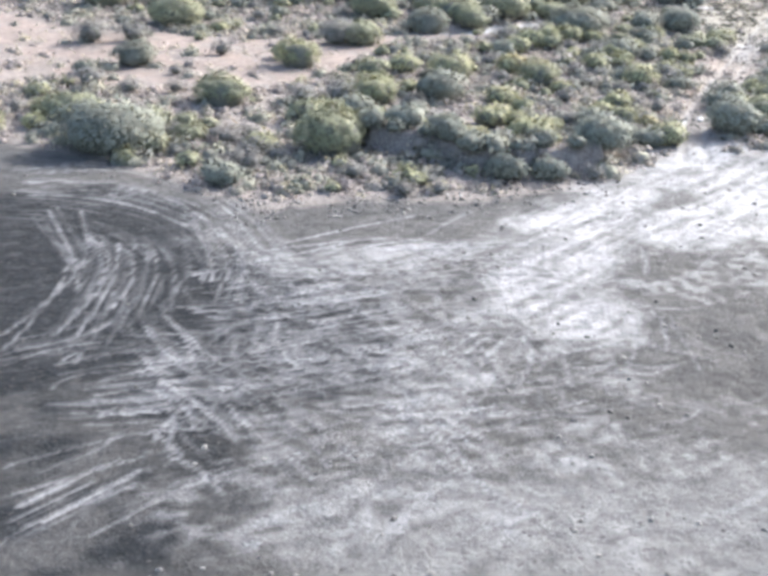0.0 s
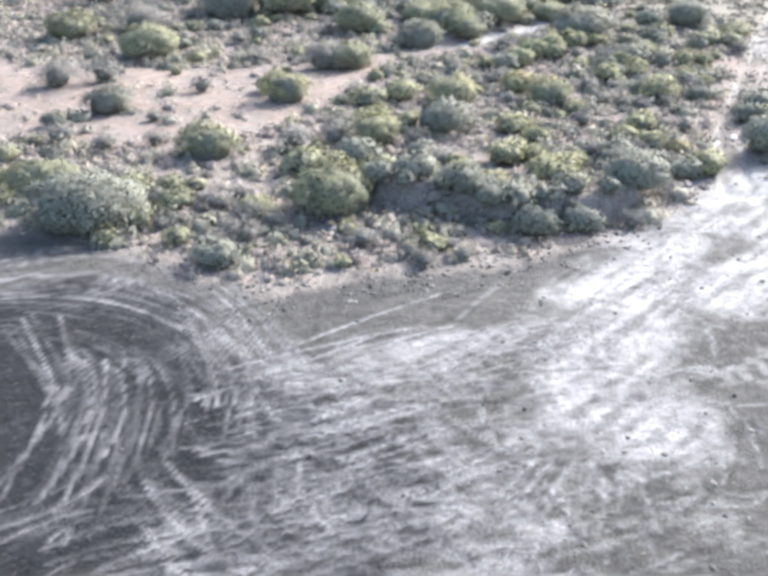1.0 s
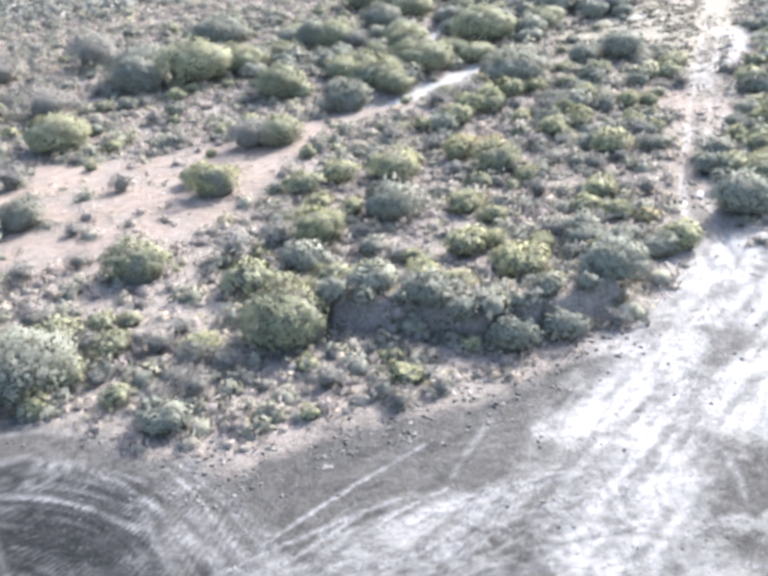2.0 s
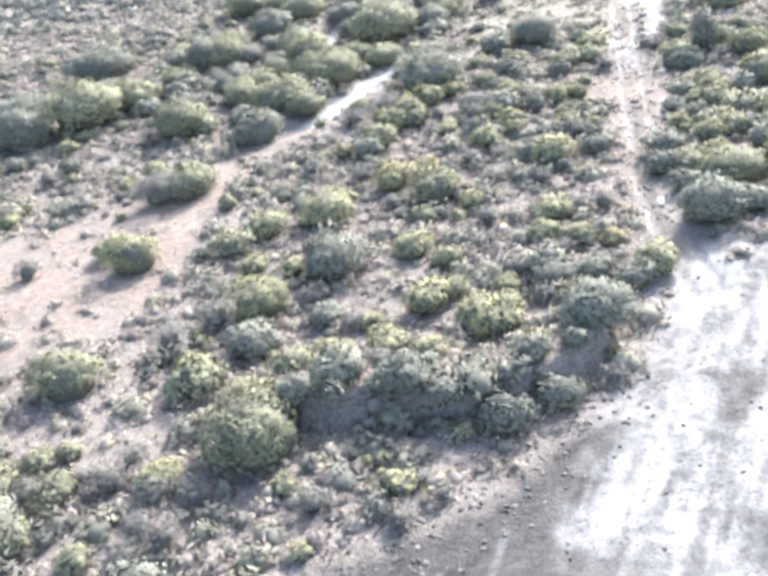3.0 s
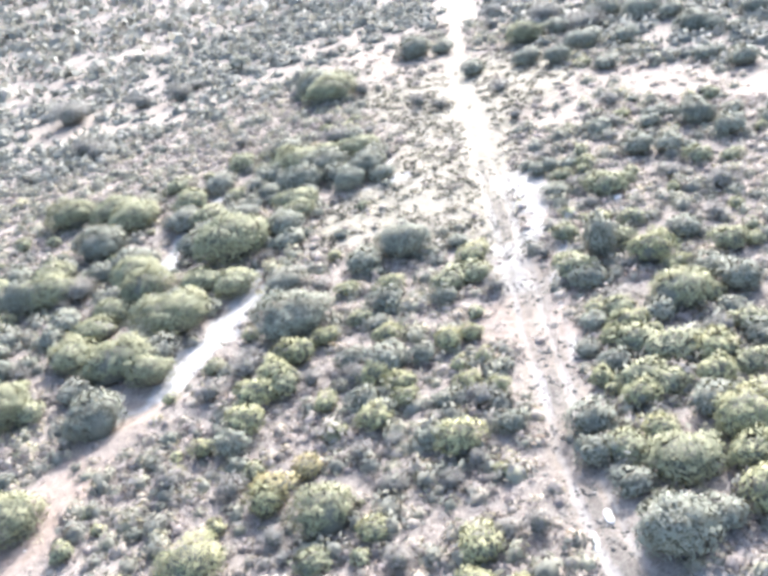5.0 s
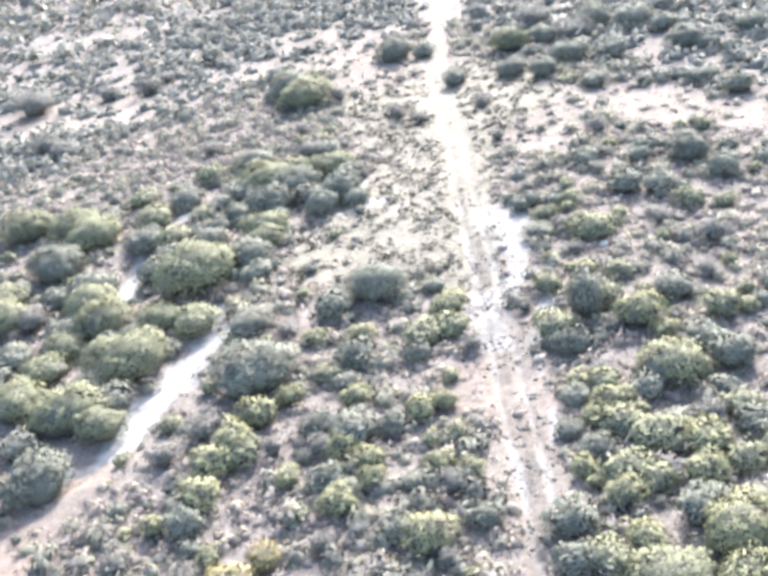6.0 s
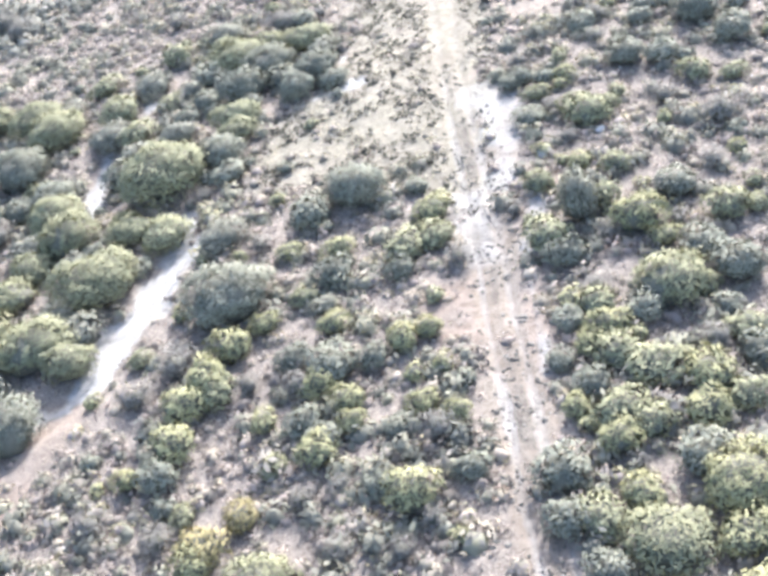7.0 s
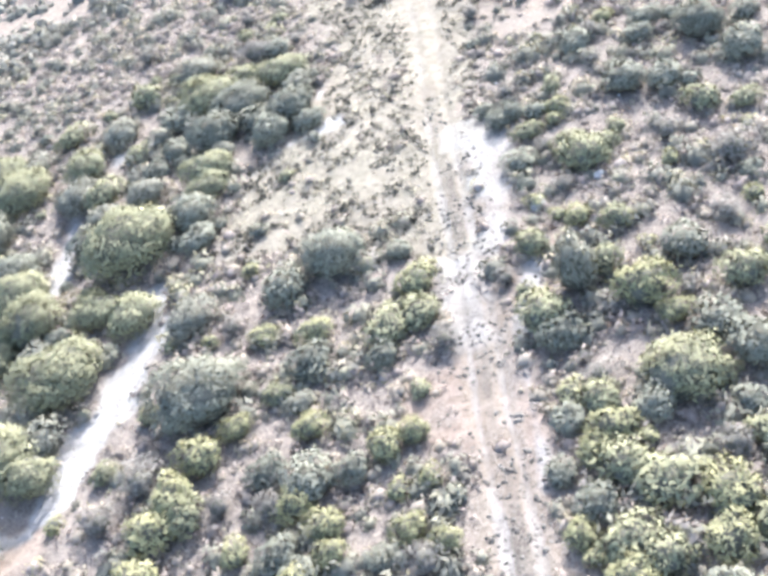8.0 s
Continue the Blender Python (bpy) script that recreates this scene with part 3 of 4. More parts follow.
def crown_arrays(seed, count, leaf, lobes, tall, open_, slim, plume):
    """Feathery sprays over a rounded crown about 1 m in radius, thick above and bare about the foot."""
    rng = np.random.default_rng(seed)
    f1, f2, f3 = rng.uniform(0, 2 * math.pi, 3)
    mid = np.array([0, 0, 0.36 * tall])
    # lobes of the crown: directions on the dome
    k = np.arange(lobes)
    ang, up = 2.399963 * k + rng.uniform(-0.6, 0.6, lobes), np.clip(1.0 - 1.25 * (k + 0.5) / lobes + rng.uniform(-0.15, 0.15, lobes), -0.4, 1)
    ways = np.stack([np.sqrt(1 - up * up) * np.cos(ang), np.sqrt(1 - up * up) * np.sin(ang), up], 1)
    swell = rng.uniform(0.0, 1.0, lobes)
    d = rng.normal(size=(count * 3, 3))
    d /= np.linalg.norm(d, axis=1, keepdims=True)
    d = d[rng.random(len(d)) < np.interp(d[:, 2], [-0.45, -0.1, 0.35, 1], [0.1, 0.35, 0.95, 1.0])][:count]
    count = len(d)
    near = d @ ways.T
    who = near.argmax(1)
    bump = np.clip((near.max(1) - 0.80) / 0.2, 0, 1) ** 0.7
    turn = np.arctan2(d[:, 1], d[:, 0])
    reach = (0.78 + 0.15 * np.sin(turn + f1) + 0.11 * np.sin(2 * turn + f2) + 0.06 * np.sin(3 * turn + f3)) + bump * (0.04 + 0.26 * swell[who]) * (1 + plume * np.maximum(d[:, 2], 0))
    # gaps run between the lobes
    reach = reach * (1 - open_ * rng.random(count) ** 2 * 0.5) + rng.normal(size=count) * 0.065
    shape = np.array([1, 1, 0.66 * tall])
    p = mid + d * reach[:, None] * shape
    p[:, 2] = np.maximum(p[:, 2], 0.03)
    s = (leaf * rng.uniform(0.6, 1.4, count))[:, None]
    face = d / shape
    face /= np.linalg.norm(face, axis=1, keepdims=True)
    lie = face + 0.5 * (d - ways[who]) + rng.normal(size=(count, 3)) * 0.42
    u = np.cross(lie, rng.normal(size=(count, 3)))
    u /= np.linalg.norm(u, axis=1, keepdims=True)
    w = np.cross(lie, u)
    w /= np.linalg.norm(w, axis=1, keepdims=True) + 1e-9
    v = np.stack([p - u * s, p - w * s * slim, p + u * s + face * s * 0.35, p + w * s * slim], 1).reshape(-1, 3)
    v[:, 2] = np.maximum(v[:, 2], 0.01)
    # the sprays shade softly, as the rounded mass that they make up
    soft_n = 0.8 * face + 0.8 * (d - ways[who]) + rng.normal(size=(count, 3)) * 0.1
    soft_n = np.repeat(soft_n / np.linalg.norm(soft_n, axis=1, keepdims=True), 4, axis=0)
    return v, mid + ways * 0.62 * shape, shape, soft_n


def tube(verts, faces, a, b, ra, rb, sides=5):
    a, b = Vector(a), Vector(b)
    w = (b - a).normalized()
    u = w.orthogonal().normalized()
    v = w.cross(u)
    k = len(verts)
    for c, r in ((a, ra), (b, rb)):
        for i in range(sides):
            t = 2 * math.pi * i / sides
            verts.append(tuple(c + u * (r * math.cos(t)) + v * (r * math.sin(t))))
    for i in range(sides):
        j = (i + 1) % sides
        faces.append((k + i, k + j, k + sides + j, k + sides + i))


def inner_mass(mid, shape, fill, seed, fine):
    """The closed foliage behind the outer sprays: one uneven lump, coloured dark as crown shade."""
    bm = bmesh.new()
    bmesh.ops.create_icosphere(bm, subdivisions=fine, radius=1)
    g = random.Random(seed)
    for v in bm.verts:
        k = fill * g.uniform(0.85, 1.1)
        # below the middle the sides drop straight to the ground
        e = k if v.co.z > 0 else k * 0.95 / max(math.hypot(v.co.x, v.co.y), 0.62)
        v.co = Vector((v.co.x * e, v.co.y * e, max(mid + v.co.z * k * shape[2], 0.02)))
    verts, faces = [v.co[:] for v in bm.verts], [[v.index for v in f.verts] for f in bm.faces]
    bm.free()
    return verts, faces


NAMES = {"D": "bush", "G": "bush", "Y": "shrub", "O": "shrub", "P": "shrub", "B": "dry_shrub"}
WORDS = {
    "D": ("dark green dense bush on dry stony ground", "dark bushes"),
    "G": ("olive green rounded bush on dry ground", "olive bushes"),
    "Y": ("yellow-green feathery shrub on grey scrub ground", "yellow-green shrubs"),
    "B": ("grey-brown twiggy dry shrub with few leaves", "dry shrubs"),
    "P": ("pale grey-green low shrub on dry ground", "pale shrubs"),
    "O": ("ochre yellow dry shrub on pinkish soil", "ochre shrubs"),
}
#                 leaves  leaf  lobes tall  open slim plume
SIZES = {"small": (210, 0.16, 9), "medium": (720, 0.092, 14), "large": (2500, 0.054, 22), "huge": (5200, 0.039, 30)}
HABIT = {"D": (1.05, 0.3, 0.45, 0.1), "G": (1.0, 0.3, 0.45, 0.1), "Y": (1.1, 0.4, 0.38, 0.5), "B": (1.05, 1.0, 0.2, 0.5), "P": (1.0, 0.5, 0.4, 0.1), "O": (1.05, 0.45, 0.4, 0.4)}
BUILT = {}


def bush(kind, size, variant):
    """A bush of about 1 m radius: short forked trunk, limbs and a crown of leaf sprays."""
    seed = sum(ord(c) for c in kind + size) * 7 + variant * 101
    count, leaf, lobes = SIZES[size]
    tall, open_, slim, plume = HABIT[kind]
    v, cs, shape, turned = crown_arrays(seed, count, leaf, lobes, tall, open_, slim, plume)
    top = new(NAMES[kind])
    tagged(top, WORDS[kind][0], NAMES[kind].replace("_", " "), WORDS[kind][1])
    f = [tuple(range(4 * i, 4 * i + 4)) for i in range(len(v) // 4)]
    crown = part("crown", v.tolist(), f, LEAVES[kind], top, smooth=True)
    crown.data.normals_split_custom_set_from_vertices(turned.tolist())
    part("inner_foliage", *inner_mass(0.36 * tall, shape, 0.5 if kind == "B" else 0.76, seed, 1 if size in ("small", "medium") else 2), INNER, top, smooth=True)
    tv, tf = [], []
    tube(tv, tf, (0, 0, -0.15), (0.02, 0.01, 0.22), 0.085, 0.06, 6)
    part("trunk", tv, tf, BARK, top)
    for c in cs[: 6 if size != "small" else 4]:
        lv, lf = [], []
        mid = Vector(c) * 0.5 + Vector((0, 0, -0.02))
        tube(lv, lf, (0.02, 0.01, 0.18), mid, 0.045, 0.03)
        tube(lv, lf, mid, c, 0.03, 0.01)
        part("limb", lv, lf, BARK, top)
    return top


BIG = {"small": "small ", "medium": "", "large": "large ", "huge": "very large "}
LOOKS = {"D": "dark green dense bush", "G": "olive green rounded bush", "Y": "yellow-green feathery shrub", "B": "grey-brown twiggy dry shrub", "P": "pale grey-green open shrub", "O": "ochre yellow dry shrub"}


def setting(x, y):
    """What a plant stands on or beside."""
    here = (np.array([float(x)]), np.array([float(y)]))
    if line_distance(*here, TRACK)[0] < 3.5:
        return "beside the dirt track"
    if min(line_distance(*here, GULLY)[0], line_distance(*here, GULLY_TOP)[0]) < 4:
        return "beside the white gully"
    if abs(inside(*here, PAD_EDGE)[0]) < 5:
        return "on the bare pad's rim"
    if inside(*here, PINK_FIELD)[0] > 0:
        return "on bare pinkish soil"
    if inside(*here, DRY_GRASS)[0] > 0:
        return "on pale dry grass"
    return "among low grey scrub" if y < 112 else "near the brow of the slope"


def plant(kind, x, y, r, rng, squash=None):
    size = "small" if r < 0.62 else "medium" if r < 1.3 else "large" if r < 1.75 else "huge"
    variant = rng.randrange(3) if size != "huge" else rng.randrange(2)
    key = (kind, size, variant)
    hz = squash or rng.uniform(0.85, 1.15) * 1.05
    m = pose(x, y, height_at(x, y) - 0.02, rng.uniform(-5, 5), rng.uniform(-5, 5), rng.uniform(0, 360)) @ Matrix.Diagonal((r * rng.uniform(1.0, 1.2), r * rng.uniform(1.0, 1.2), r * hz, 1))
    if key in BUILT:
        ob = copy_thing(BUILT[key], m @ Matrix.Diagonal((*[1 / k for k in BUILT[key].scale], 1)))
    else:
        BUILT[key] = bush(kind, size, variant)
        BUILT[key].matrix_basis = m
        ob = BUILT[key]
    tagged(ob, " ".join((BIG[size] + LOOKS[kind] + " " + setting(x, y)).split()), NAMES[kind].replace("_", " "), WORDS[kind][1])
    return ob


rng = random.Random(5)
PLANTED = []
# x, y and radius of each larger bush, by kind
DARK_NEAR = [
    (-6.4, 43.5, 0.99), (7.4, 45.5, 1.06), (9.5, 45.8, 0.96), (5.6, 47.0, 0.97), (-13.0, 48.3, 2.36), (4.5, 48.3, 0.99),
    (12.7, 49.0, 1.52), (2.4, 50.1, 1.14), (15.9, 51.4, 0.92), (14.7, 52.8, 0.84), (13.1, 53.6, 1.06), (23.2, 54.3, 1.04),
    (21.5, 54.7, 1.49), (13.2, 54.9, 0.96), (0.0, 55.6, 0.92), (-0.3, 56.2, 1.03), (22.4, 58.1, 0.89), (28.1, 59.7, 1.09),
    (4.7, 60.8, 1.43), (22.6, 60.9, 0.89), (23.8, 62.6, 1.11), (34.4, 65.3, 0.64), (21.2, 65.3, 0.74), (27.4, 65.6, 0.90),
    (-15.6, 66.7, 1.31), (36.5, 66.9, 1.14), (17.9, 67.1, 0.66), (31.8, 67.7, 0.92), (36.4, 69.1, 1.04), (20.0, 69.2, 0.65),
]
DARK_MIDDLE = [
    (29.1, 69.6, 0.74), (23.7, 69.7, 0.54), (17.0, 70.8, 0.85), (16.9, 72.2, 0.87), (31.7, 73.2, 0.99), (38.6, 73.4, 1.00),
    (10.4, 74.1, 1.02), (19.5, 74.5, 1.16), (18.3, 76.4, 0.84), (25.4, 78.5, 0.77), (22.7, 80.7, 1.18), (5.1, 82.2, 1.57),
    (17.4, 82.6, 2.08), (50.8, 82.7, 1.17), (46.8, 84.2, 0.97), (29.7, 84.3, 0.68), (37.6, 84.7, 0.90), (45.4, 85.7, 1.13),
    (51.2, 86.2, 1.35), (23.8, 86.5, 1.24), (27.0, 86.6, 1.78), (48.9, 88.7, 0.82), (39.2, 88.9, 0.81), (40.0, 89.0, 0.79),
    (50.2, 89.8, 0.96), (46.4, 91.4, 0.96), (61.6, 92.3, 1.23), (25.1, 92.7, 0.56), (-10.4, 95.2, 2.36), (22.2, 95.2, 1.12),
]
DARK_FAR = [
    (61.8, 96.8, 1.19), (-10.8, 98.9, 2.79), (68.1, 99.9, 0.84), (29.9, 101.2, 1.35), (32.1, 102.4, 1.53), (32.2, 100.2, 1.09), (72.3, 101.9, 1.30), (67.8, 102.4, 1.07),
    (12.2, 102.5, 1.64), (4.6, 103.1, 1.81), (67.1, 104.0, 1.62), (27.2, 104.4, 1.57), (29.8, 105.8, 1.78), (29.9, 103.3, 1.27), (22.9, 104.7, 0.94), (24.5, 105.5, 1.06), (24.5, 104.0, 0.76), (11.2, 107.9, 2.01),
    (-4.3, 108.4, 2.78), (62.6, 108.4, 1.22), (69.3, 109.9, 1.14), (56.0, 110.0, 1.31), (34.8, 111.2, 1.00), (60.0, 111.4, 1.58),
    (54.8, 113.3, 1.45), (68.9, 113.4, 1.65), (50.4, 116.1, 1.24), (66.7, 117.2, 1.92), (62.0, 118.2, 1.44), (53.2, 127.0, 1.24),
    (39.0, 128.3, 2.12), (51.0, 129.0, 1.75), (38.4, 151.8, 1.40),
]
OLIVE_NEAR = [
    (-10.6, 47.8, 0.84), (-1.3, 48.8, 1.94), (-8.9, 49.9, 0.87), (-11.6, 51.3, 1.09), (-15.9, 52.8, 1.56), (0.9, 53.0, 0.99),
    (5.0, 53.3, 0.64), (-2.8, 54.4, 1.23), (-8.3, 57.4, 1.49), (24.7, 57.7, 1.48), (23.5, 59.9, 1.01), (31.4, 61.1, 0.84),
    (27.7, 62.4, 0.94), (10.2, 63.3, 0.78), (27.2, 63.6, 1.07), (33.9, 63.8, 0.89), (29.8, 64.7, 1.29), (11.8, 65.6, 1.32),
    (0.6, 65.9, 1.11), (29.2, 66.2, 1.01), (34.6, 67.0, 0.77), (33.5, 68.0, 1.45), (30.5, 69.2, 0.90), (-5.6, 70.1, 1.01),
    (38.9, 70.2, 1.07), (14.7, 71.0, 0.65), (31.7, 74.7, 1.26), (35.6, 75.5, 0.89), (-0.5, 76.2, 1.60), (14.3, 77.1, 1.04),
]
OLIVE_MIDDLE = [
    (38.0, 77.3, 0.80), (34.2, 79.0, 0.76), (27.9, 79.4, 1.05), (26.3, 79.9, 1.20), (46.5, 80.9, 0.89), (-15.7, 81.7, 2.23),
    (40.0, 82.3, 1.20), (41.3, 82.5, 0.73), (40.2, 83.5, 1.04), (9.0, 85.2, 1.43), (39.5, 86.5, 0.77), (7.5, 87.3, 1.94),
    (0.3, 88.0, 1.98), (-22.8, 88.3, 1.97), (12.2, 90.5, 2.26), (16.7, 92.5, 1.51), (15.4, 94.2, 1.52), (9.3, 95.6, 1.36),
    (-5.7, 95.7, 2.88), (11.8, 96.3, 1.85), (-2.2, 96.7, 2.06), (18.7, 98.2, 2.76), (24.5, 99.5, 1.36), (11.8, 100.0, 1.76),
    (25.3, 101.2, 1.45), (6.3, 102.8, 1.81), (6.7, 105.1, 1.56), (19.2, 105.3, 1.24), (33.6, 107.5, 1.72), (28.9, 109.2, 2.11),
]
OLIVE_FAR = [
    (19.4, 109.4, 1.47), (31.5, 110.0, 1.18), (14.6, 111.4, 2.10), (14.1, 115.2, 1.90), (11.0, 117.3, 2.10), (59.2, 119.9, 1.68),
    (38.7, 125.0, 2.43), (42.5, 130.8, 0.98),
]
TWIGGY_NEAR = [
    (2.2, 42.2, 0.65), (3.5, 43.9, 0.49), (-6.7, 45.0, 0.85), (-5.5, 47.8, 0.79), (4.3, 51.4, 0.76), (12.1, 55.0, 0.73),
    (4.2, 55.4, 0.78), (-3.6, 58.5, 1.04), (-14.2, 58.8, 0.87), (18.2, 58.8, 0.80), (-1.4, 59.0, 1.10), (17.1, 59.4, 0.67),
    (-17.0, 60.8, 1.19), (17.0, 63.8, 0.70), (-12.3, 64.2, 0.64), (32.6, 64.2, 0.81), (31.2, 65.1, 0.61), (15.1, 65.3, 0.68),
    (9.4, 66.0, 0.72), (21.3, 68.0, 0.94), (16.6, 68.3, 0.63), (14.9, 68.6, 0.71), (31.3, 70.4, 0.85), (-10.1, 70.6, 0.87),
    (9.1, 70.8, 0.86), (-19.9, 72.6, 1.44), (34.2, 73.0, 0.73), (-17.1, 73.5, 1.27), (6.9, 73.7, 0.90), (41.2, 73.7, 0.77),
]
TWIGGY_MIDDLE = [
    (17.6, 74.6, 0.84), (-2.2, 76.1, 1.77), (15.8, 76.4, 0.85), (44.5, 76.7, 1.21), (32.1, 78.2, 0.59), (11.1, 79.6, 0.89),
    (13.4, 80.2, 1.24), (43.8, 80.5, 0.86), (37.9, 81.4, 0.71), (45.9, 89.1, 0.67), (-17.3, 89.8, 2.35), (47.6, 91.6, 0.83),
    (50.6, 95.4, 0.87), (50.9, 96.2, 0.76), (45.2, 101.0, 0.73), (8.0, 101.1, 1.43), (-23.4, 103.4, 2.30), (-15.3, 105.8, 2.36),
    (48.5, 108.4, 0.86), (49.1, 109.1, 0.84), (43.2, 110.2, 0.93), (33.6, 112.0, 1.43), (42.6, 112.8, 0.87), (42.9, 114.2, 0.86),
    (63.6, 115.5, 1.88), (27.8, 121.3, 1.01), (41.6, 122.9, 1.04), (64.2, 123.6, 1.77), (60.9, 129.0, 1.04), (37.3, 130.0, 1.12),
]
TWIGGY_FAR = [
    (63.6, 133.2, 1.35), (17.1, 136.0, 1.39), (16.2, 138.7, 1.39), (46.2, 141.6, 0.94), (48.4, 142.5, 0.96), (29.5, 147.6, 1.59),
    (32.2, 149.5, 1.09), (25.6, 150.6, 1.60), (17.9, 154.5, 2.54),
]
YELLOW_NEAR = [
    (2.8, 43.7, 0.55), (2.5, 44.1, 0.55), (5.6, 45.6, 0.44), (9.9, 48.2, 0.48), (-5.2, 48.7, 0.91), (9.4, 51.1, 1.20),
    (17.2, 51.9, 1.01), (5.0, 52.4, 0.88), (9.1, 52.7, 1.04), (2.9, 52.8, 0.99), (7.4, 54.8, 1.04), (4.9, 55.0, 0.57),
    (26.6, 56.2, 1.03), (15.5, 56.3, 0.71), (14.5, 57.8, 0.77), (9.7, 58.1, 0.71), (0.8, 59.1, 1.35), (15.7, 59.1, 0.98),
    (25.3, 59.8, 0.89), (8.6, 60.1, 0.96), (29.9, 61.5, 1.04), (2.9, 61.8, 0.66), (26.3, 62.5, 0.94), (31.0, 62.6, 1.07),
    (1.2, 63.1, 0.76), (13.0, 63.3, 0.79), (26.1, 64.9, 0.67), (18.6, 65.7, 1.11), (5.8, 66.6, 1.39), (2.7, 67.1, 1.14),
]
YELLOW_MIDDLE = [
    (-4.5, 67.7, 1.36), (22.4, 68.2, 0.63), (10.1, 68.3, 0.95), (21.5, 69.6, 0.79), (16.6, 70.3, 0.95), (18.6, 70.8, 0.75),
    (22.1, 71.6, 0.55), (19.1, 72.0, 0.82), (35.6, 72.7, 1.27), (24.1, 73.6, 0.71), (22.8, 73.7, 0.80), (18.5, 74.0, 0.96),
    (11.6, 75.4, 1.11), (12.8, 77.2, 1.10), (20.8, 77.2, 0.78), (14.4, 78.3, 1.10), (36.9, 78.9, 0.68), (16.3, 79.2, 1.08),
    (18.2, 79.7, 0.76), (28.9, 81.4, 1.03), (23.8, 82.4, 0.94),
]
PALE = [
    (3.2, 56.5, 0.84), (35.0, 76.8, 0.79), (21.1, 78.9, 0.76), (10.0, 86.7, 1.24), (19.1, 88.8, 1.44), (56.8, 103.8, 1.24),
    (17.9, 107.0, 1.64),
]
OCHRE = [
    (16.7, 55.1, 0.62), (10.6, 69.1, 1.12), (12.5, 69.5, 0.78),
]

for kind, rows in (("D", DARK_NEAR), ("D", DARK_MIDDLE), ("D", DARK_FAR), ("G", OLIVE_NEAR), ("G", OLIVE_MIDDLE), ("G", OLIVE_FAR), ("B", TWIGGY_NEAR), ("B", TWIGGY_MIDDLE), ("B", TWIGGY_FAR), ("Y", YELLOW_NEAR), ("Y", YELLOW_MIDDLE), ("P", PALE), ("O", OCHRE)):
    for x, y, r in rows:
        plant(kind, x, y, r, rng)
        PLANTED.append((x, y, r))


# tall thin grey tree beside the track
plant("P", 34.2, 75.3, 1.0, rng, squash=2.7)
PLANTED.append((34.2, 75.3, 1.0))


# dark bushes added along the foot of the bank, for its shaded face
for i in range(9):
    k = i / 8 * (len(BANK) - 1)
    (ax, ay), (bx, by) = BANK[min(int(k), len(BANK) - 2)], BANK[min(int(k), len(BANK) - 2) + 1]
    f = k - min(int(k), len(BANK) - 2)
    x, y, r = ax + (bx - ax) * f + rng.uniform(-0.3, 0.3), ay + (by - ay) * f + rng.uniform(0.2, 0.9), rng.uniform(0.5, 0.78)
    plant("D", x, y, r, rng)
    PLANTED.append((x, y, r))


# thickets round the gully and beside the track
THICKETS = [
    # round the gully: pale kinds mixed in, haze put into the leaf colour
    ("PGDGP", 40, 0.9, 1.6, [(2.1, 86.1), (8.3, 86.3), (11.5, 89.8), (14.6, 96.0), (19.8, 97.3), (24.9, 97.6), (33.0, 102.4), (37.2, 110.5), (24.2, 116.6), (7.5, 111.3), (-5.8, 101.6)]),
    ("GDYD", 44, 0.8, 1.6, [(20.7, 53.0), (22.7, 58.4), (26.1, 64.9), (29.5, 70.2), (36.0, 65.6), (39.9, 59.6), (30.2, 49.6)]),
    ("BGBB", 16, 0.5, 0.95, [(-16.8, 48.7), (-10.5, 46.5), (-5.1, 43.9), (-3.1, 46.9), (-5.4, 52.4), (-14.9, 54.7), (-18.5, 52.2)]),
]
for kinds, number, low, high, outline in THICKETS:
    made = 0
    for _ in range(1500):
        x, y, r = rng.uniform(-20, 42), rng.uniform(42, 116), rng.uniform(low, high)
        if made == number:
            break
        here = (np.array([x]), np.array([y]))
        if inside(*here, outline)[0] < 0 or line_distance(*here, GULLY)[0] < r + 0.9 or line_distance(*here, GULLY_TOP)[0] < r + 0.7 or line_distance(*here, TRACK)[0] < r + 1.6:
            continue
        if any((x - a) ** 2 + (y - b) ** 2 < (0.72 * (r + c)) ** 2 for a, b, c in PLANTED):
            continue
        plant(rng.choice(kinds), x, y, r, rng)
        PLANTED.append((x, y, r))
        made += 1


# ---- filling scrub ----
def covered(x, y):
    """Near nought on the bare strips along the brow."""
    return 1 - 0.8 * np.maximum(ramp(inside(x, y, STRIP_LEFT), -2.5, 0.5), ramp(inside(x, y, STRIP_RIGHT), -2.0, 0.5))


def one(fn, x, y):
    return float(fn(np.array([float(x)]), np.array([float(y)])))


def open_ground(x, y):
    """How bare the ground is, by place: True on the pad, the track and the gullies."""
    if one(lambda a, b: inside(a, b, PAD_EDGE)[0], x, y) > -0.4:
        return True
    if one(lambda a, b: line_distance(a, b, TRACK)[0], x, y) < 1.5:
        return True
    if one(lambda a, b: line_distance(a, b, GULLY)[0], x, y) < 1.3 or one(lambda a, b: line_distance(a, b, GULLY_TOP)[0], x, y) < 1.0:
        return True
    return False


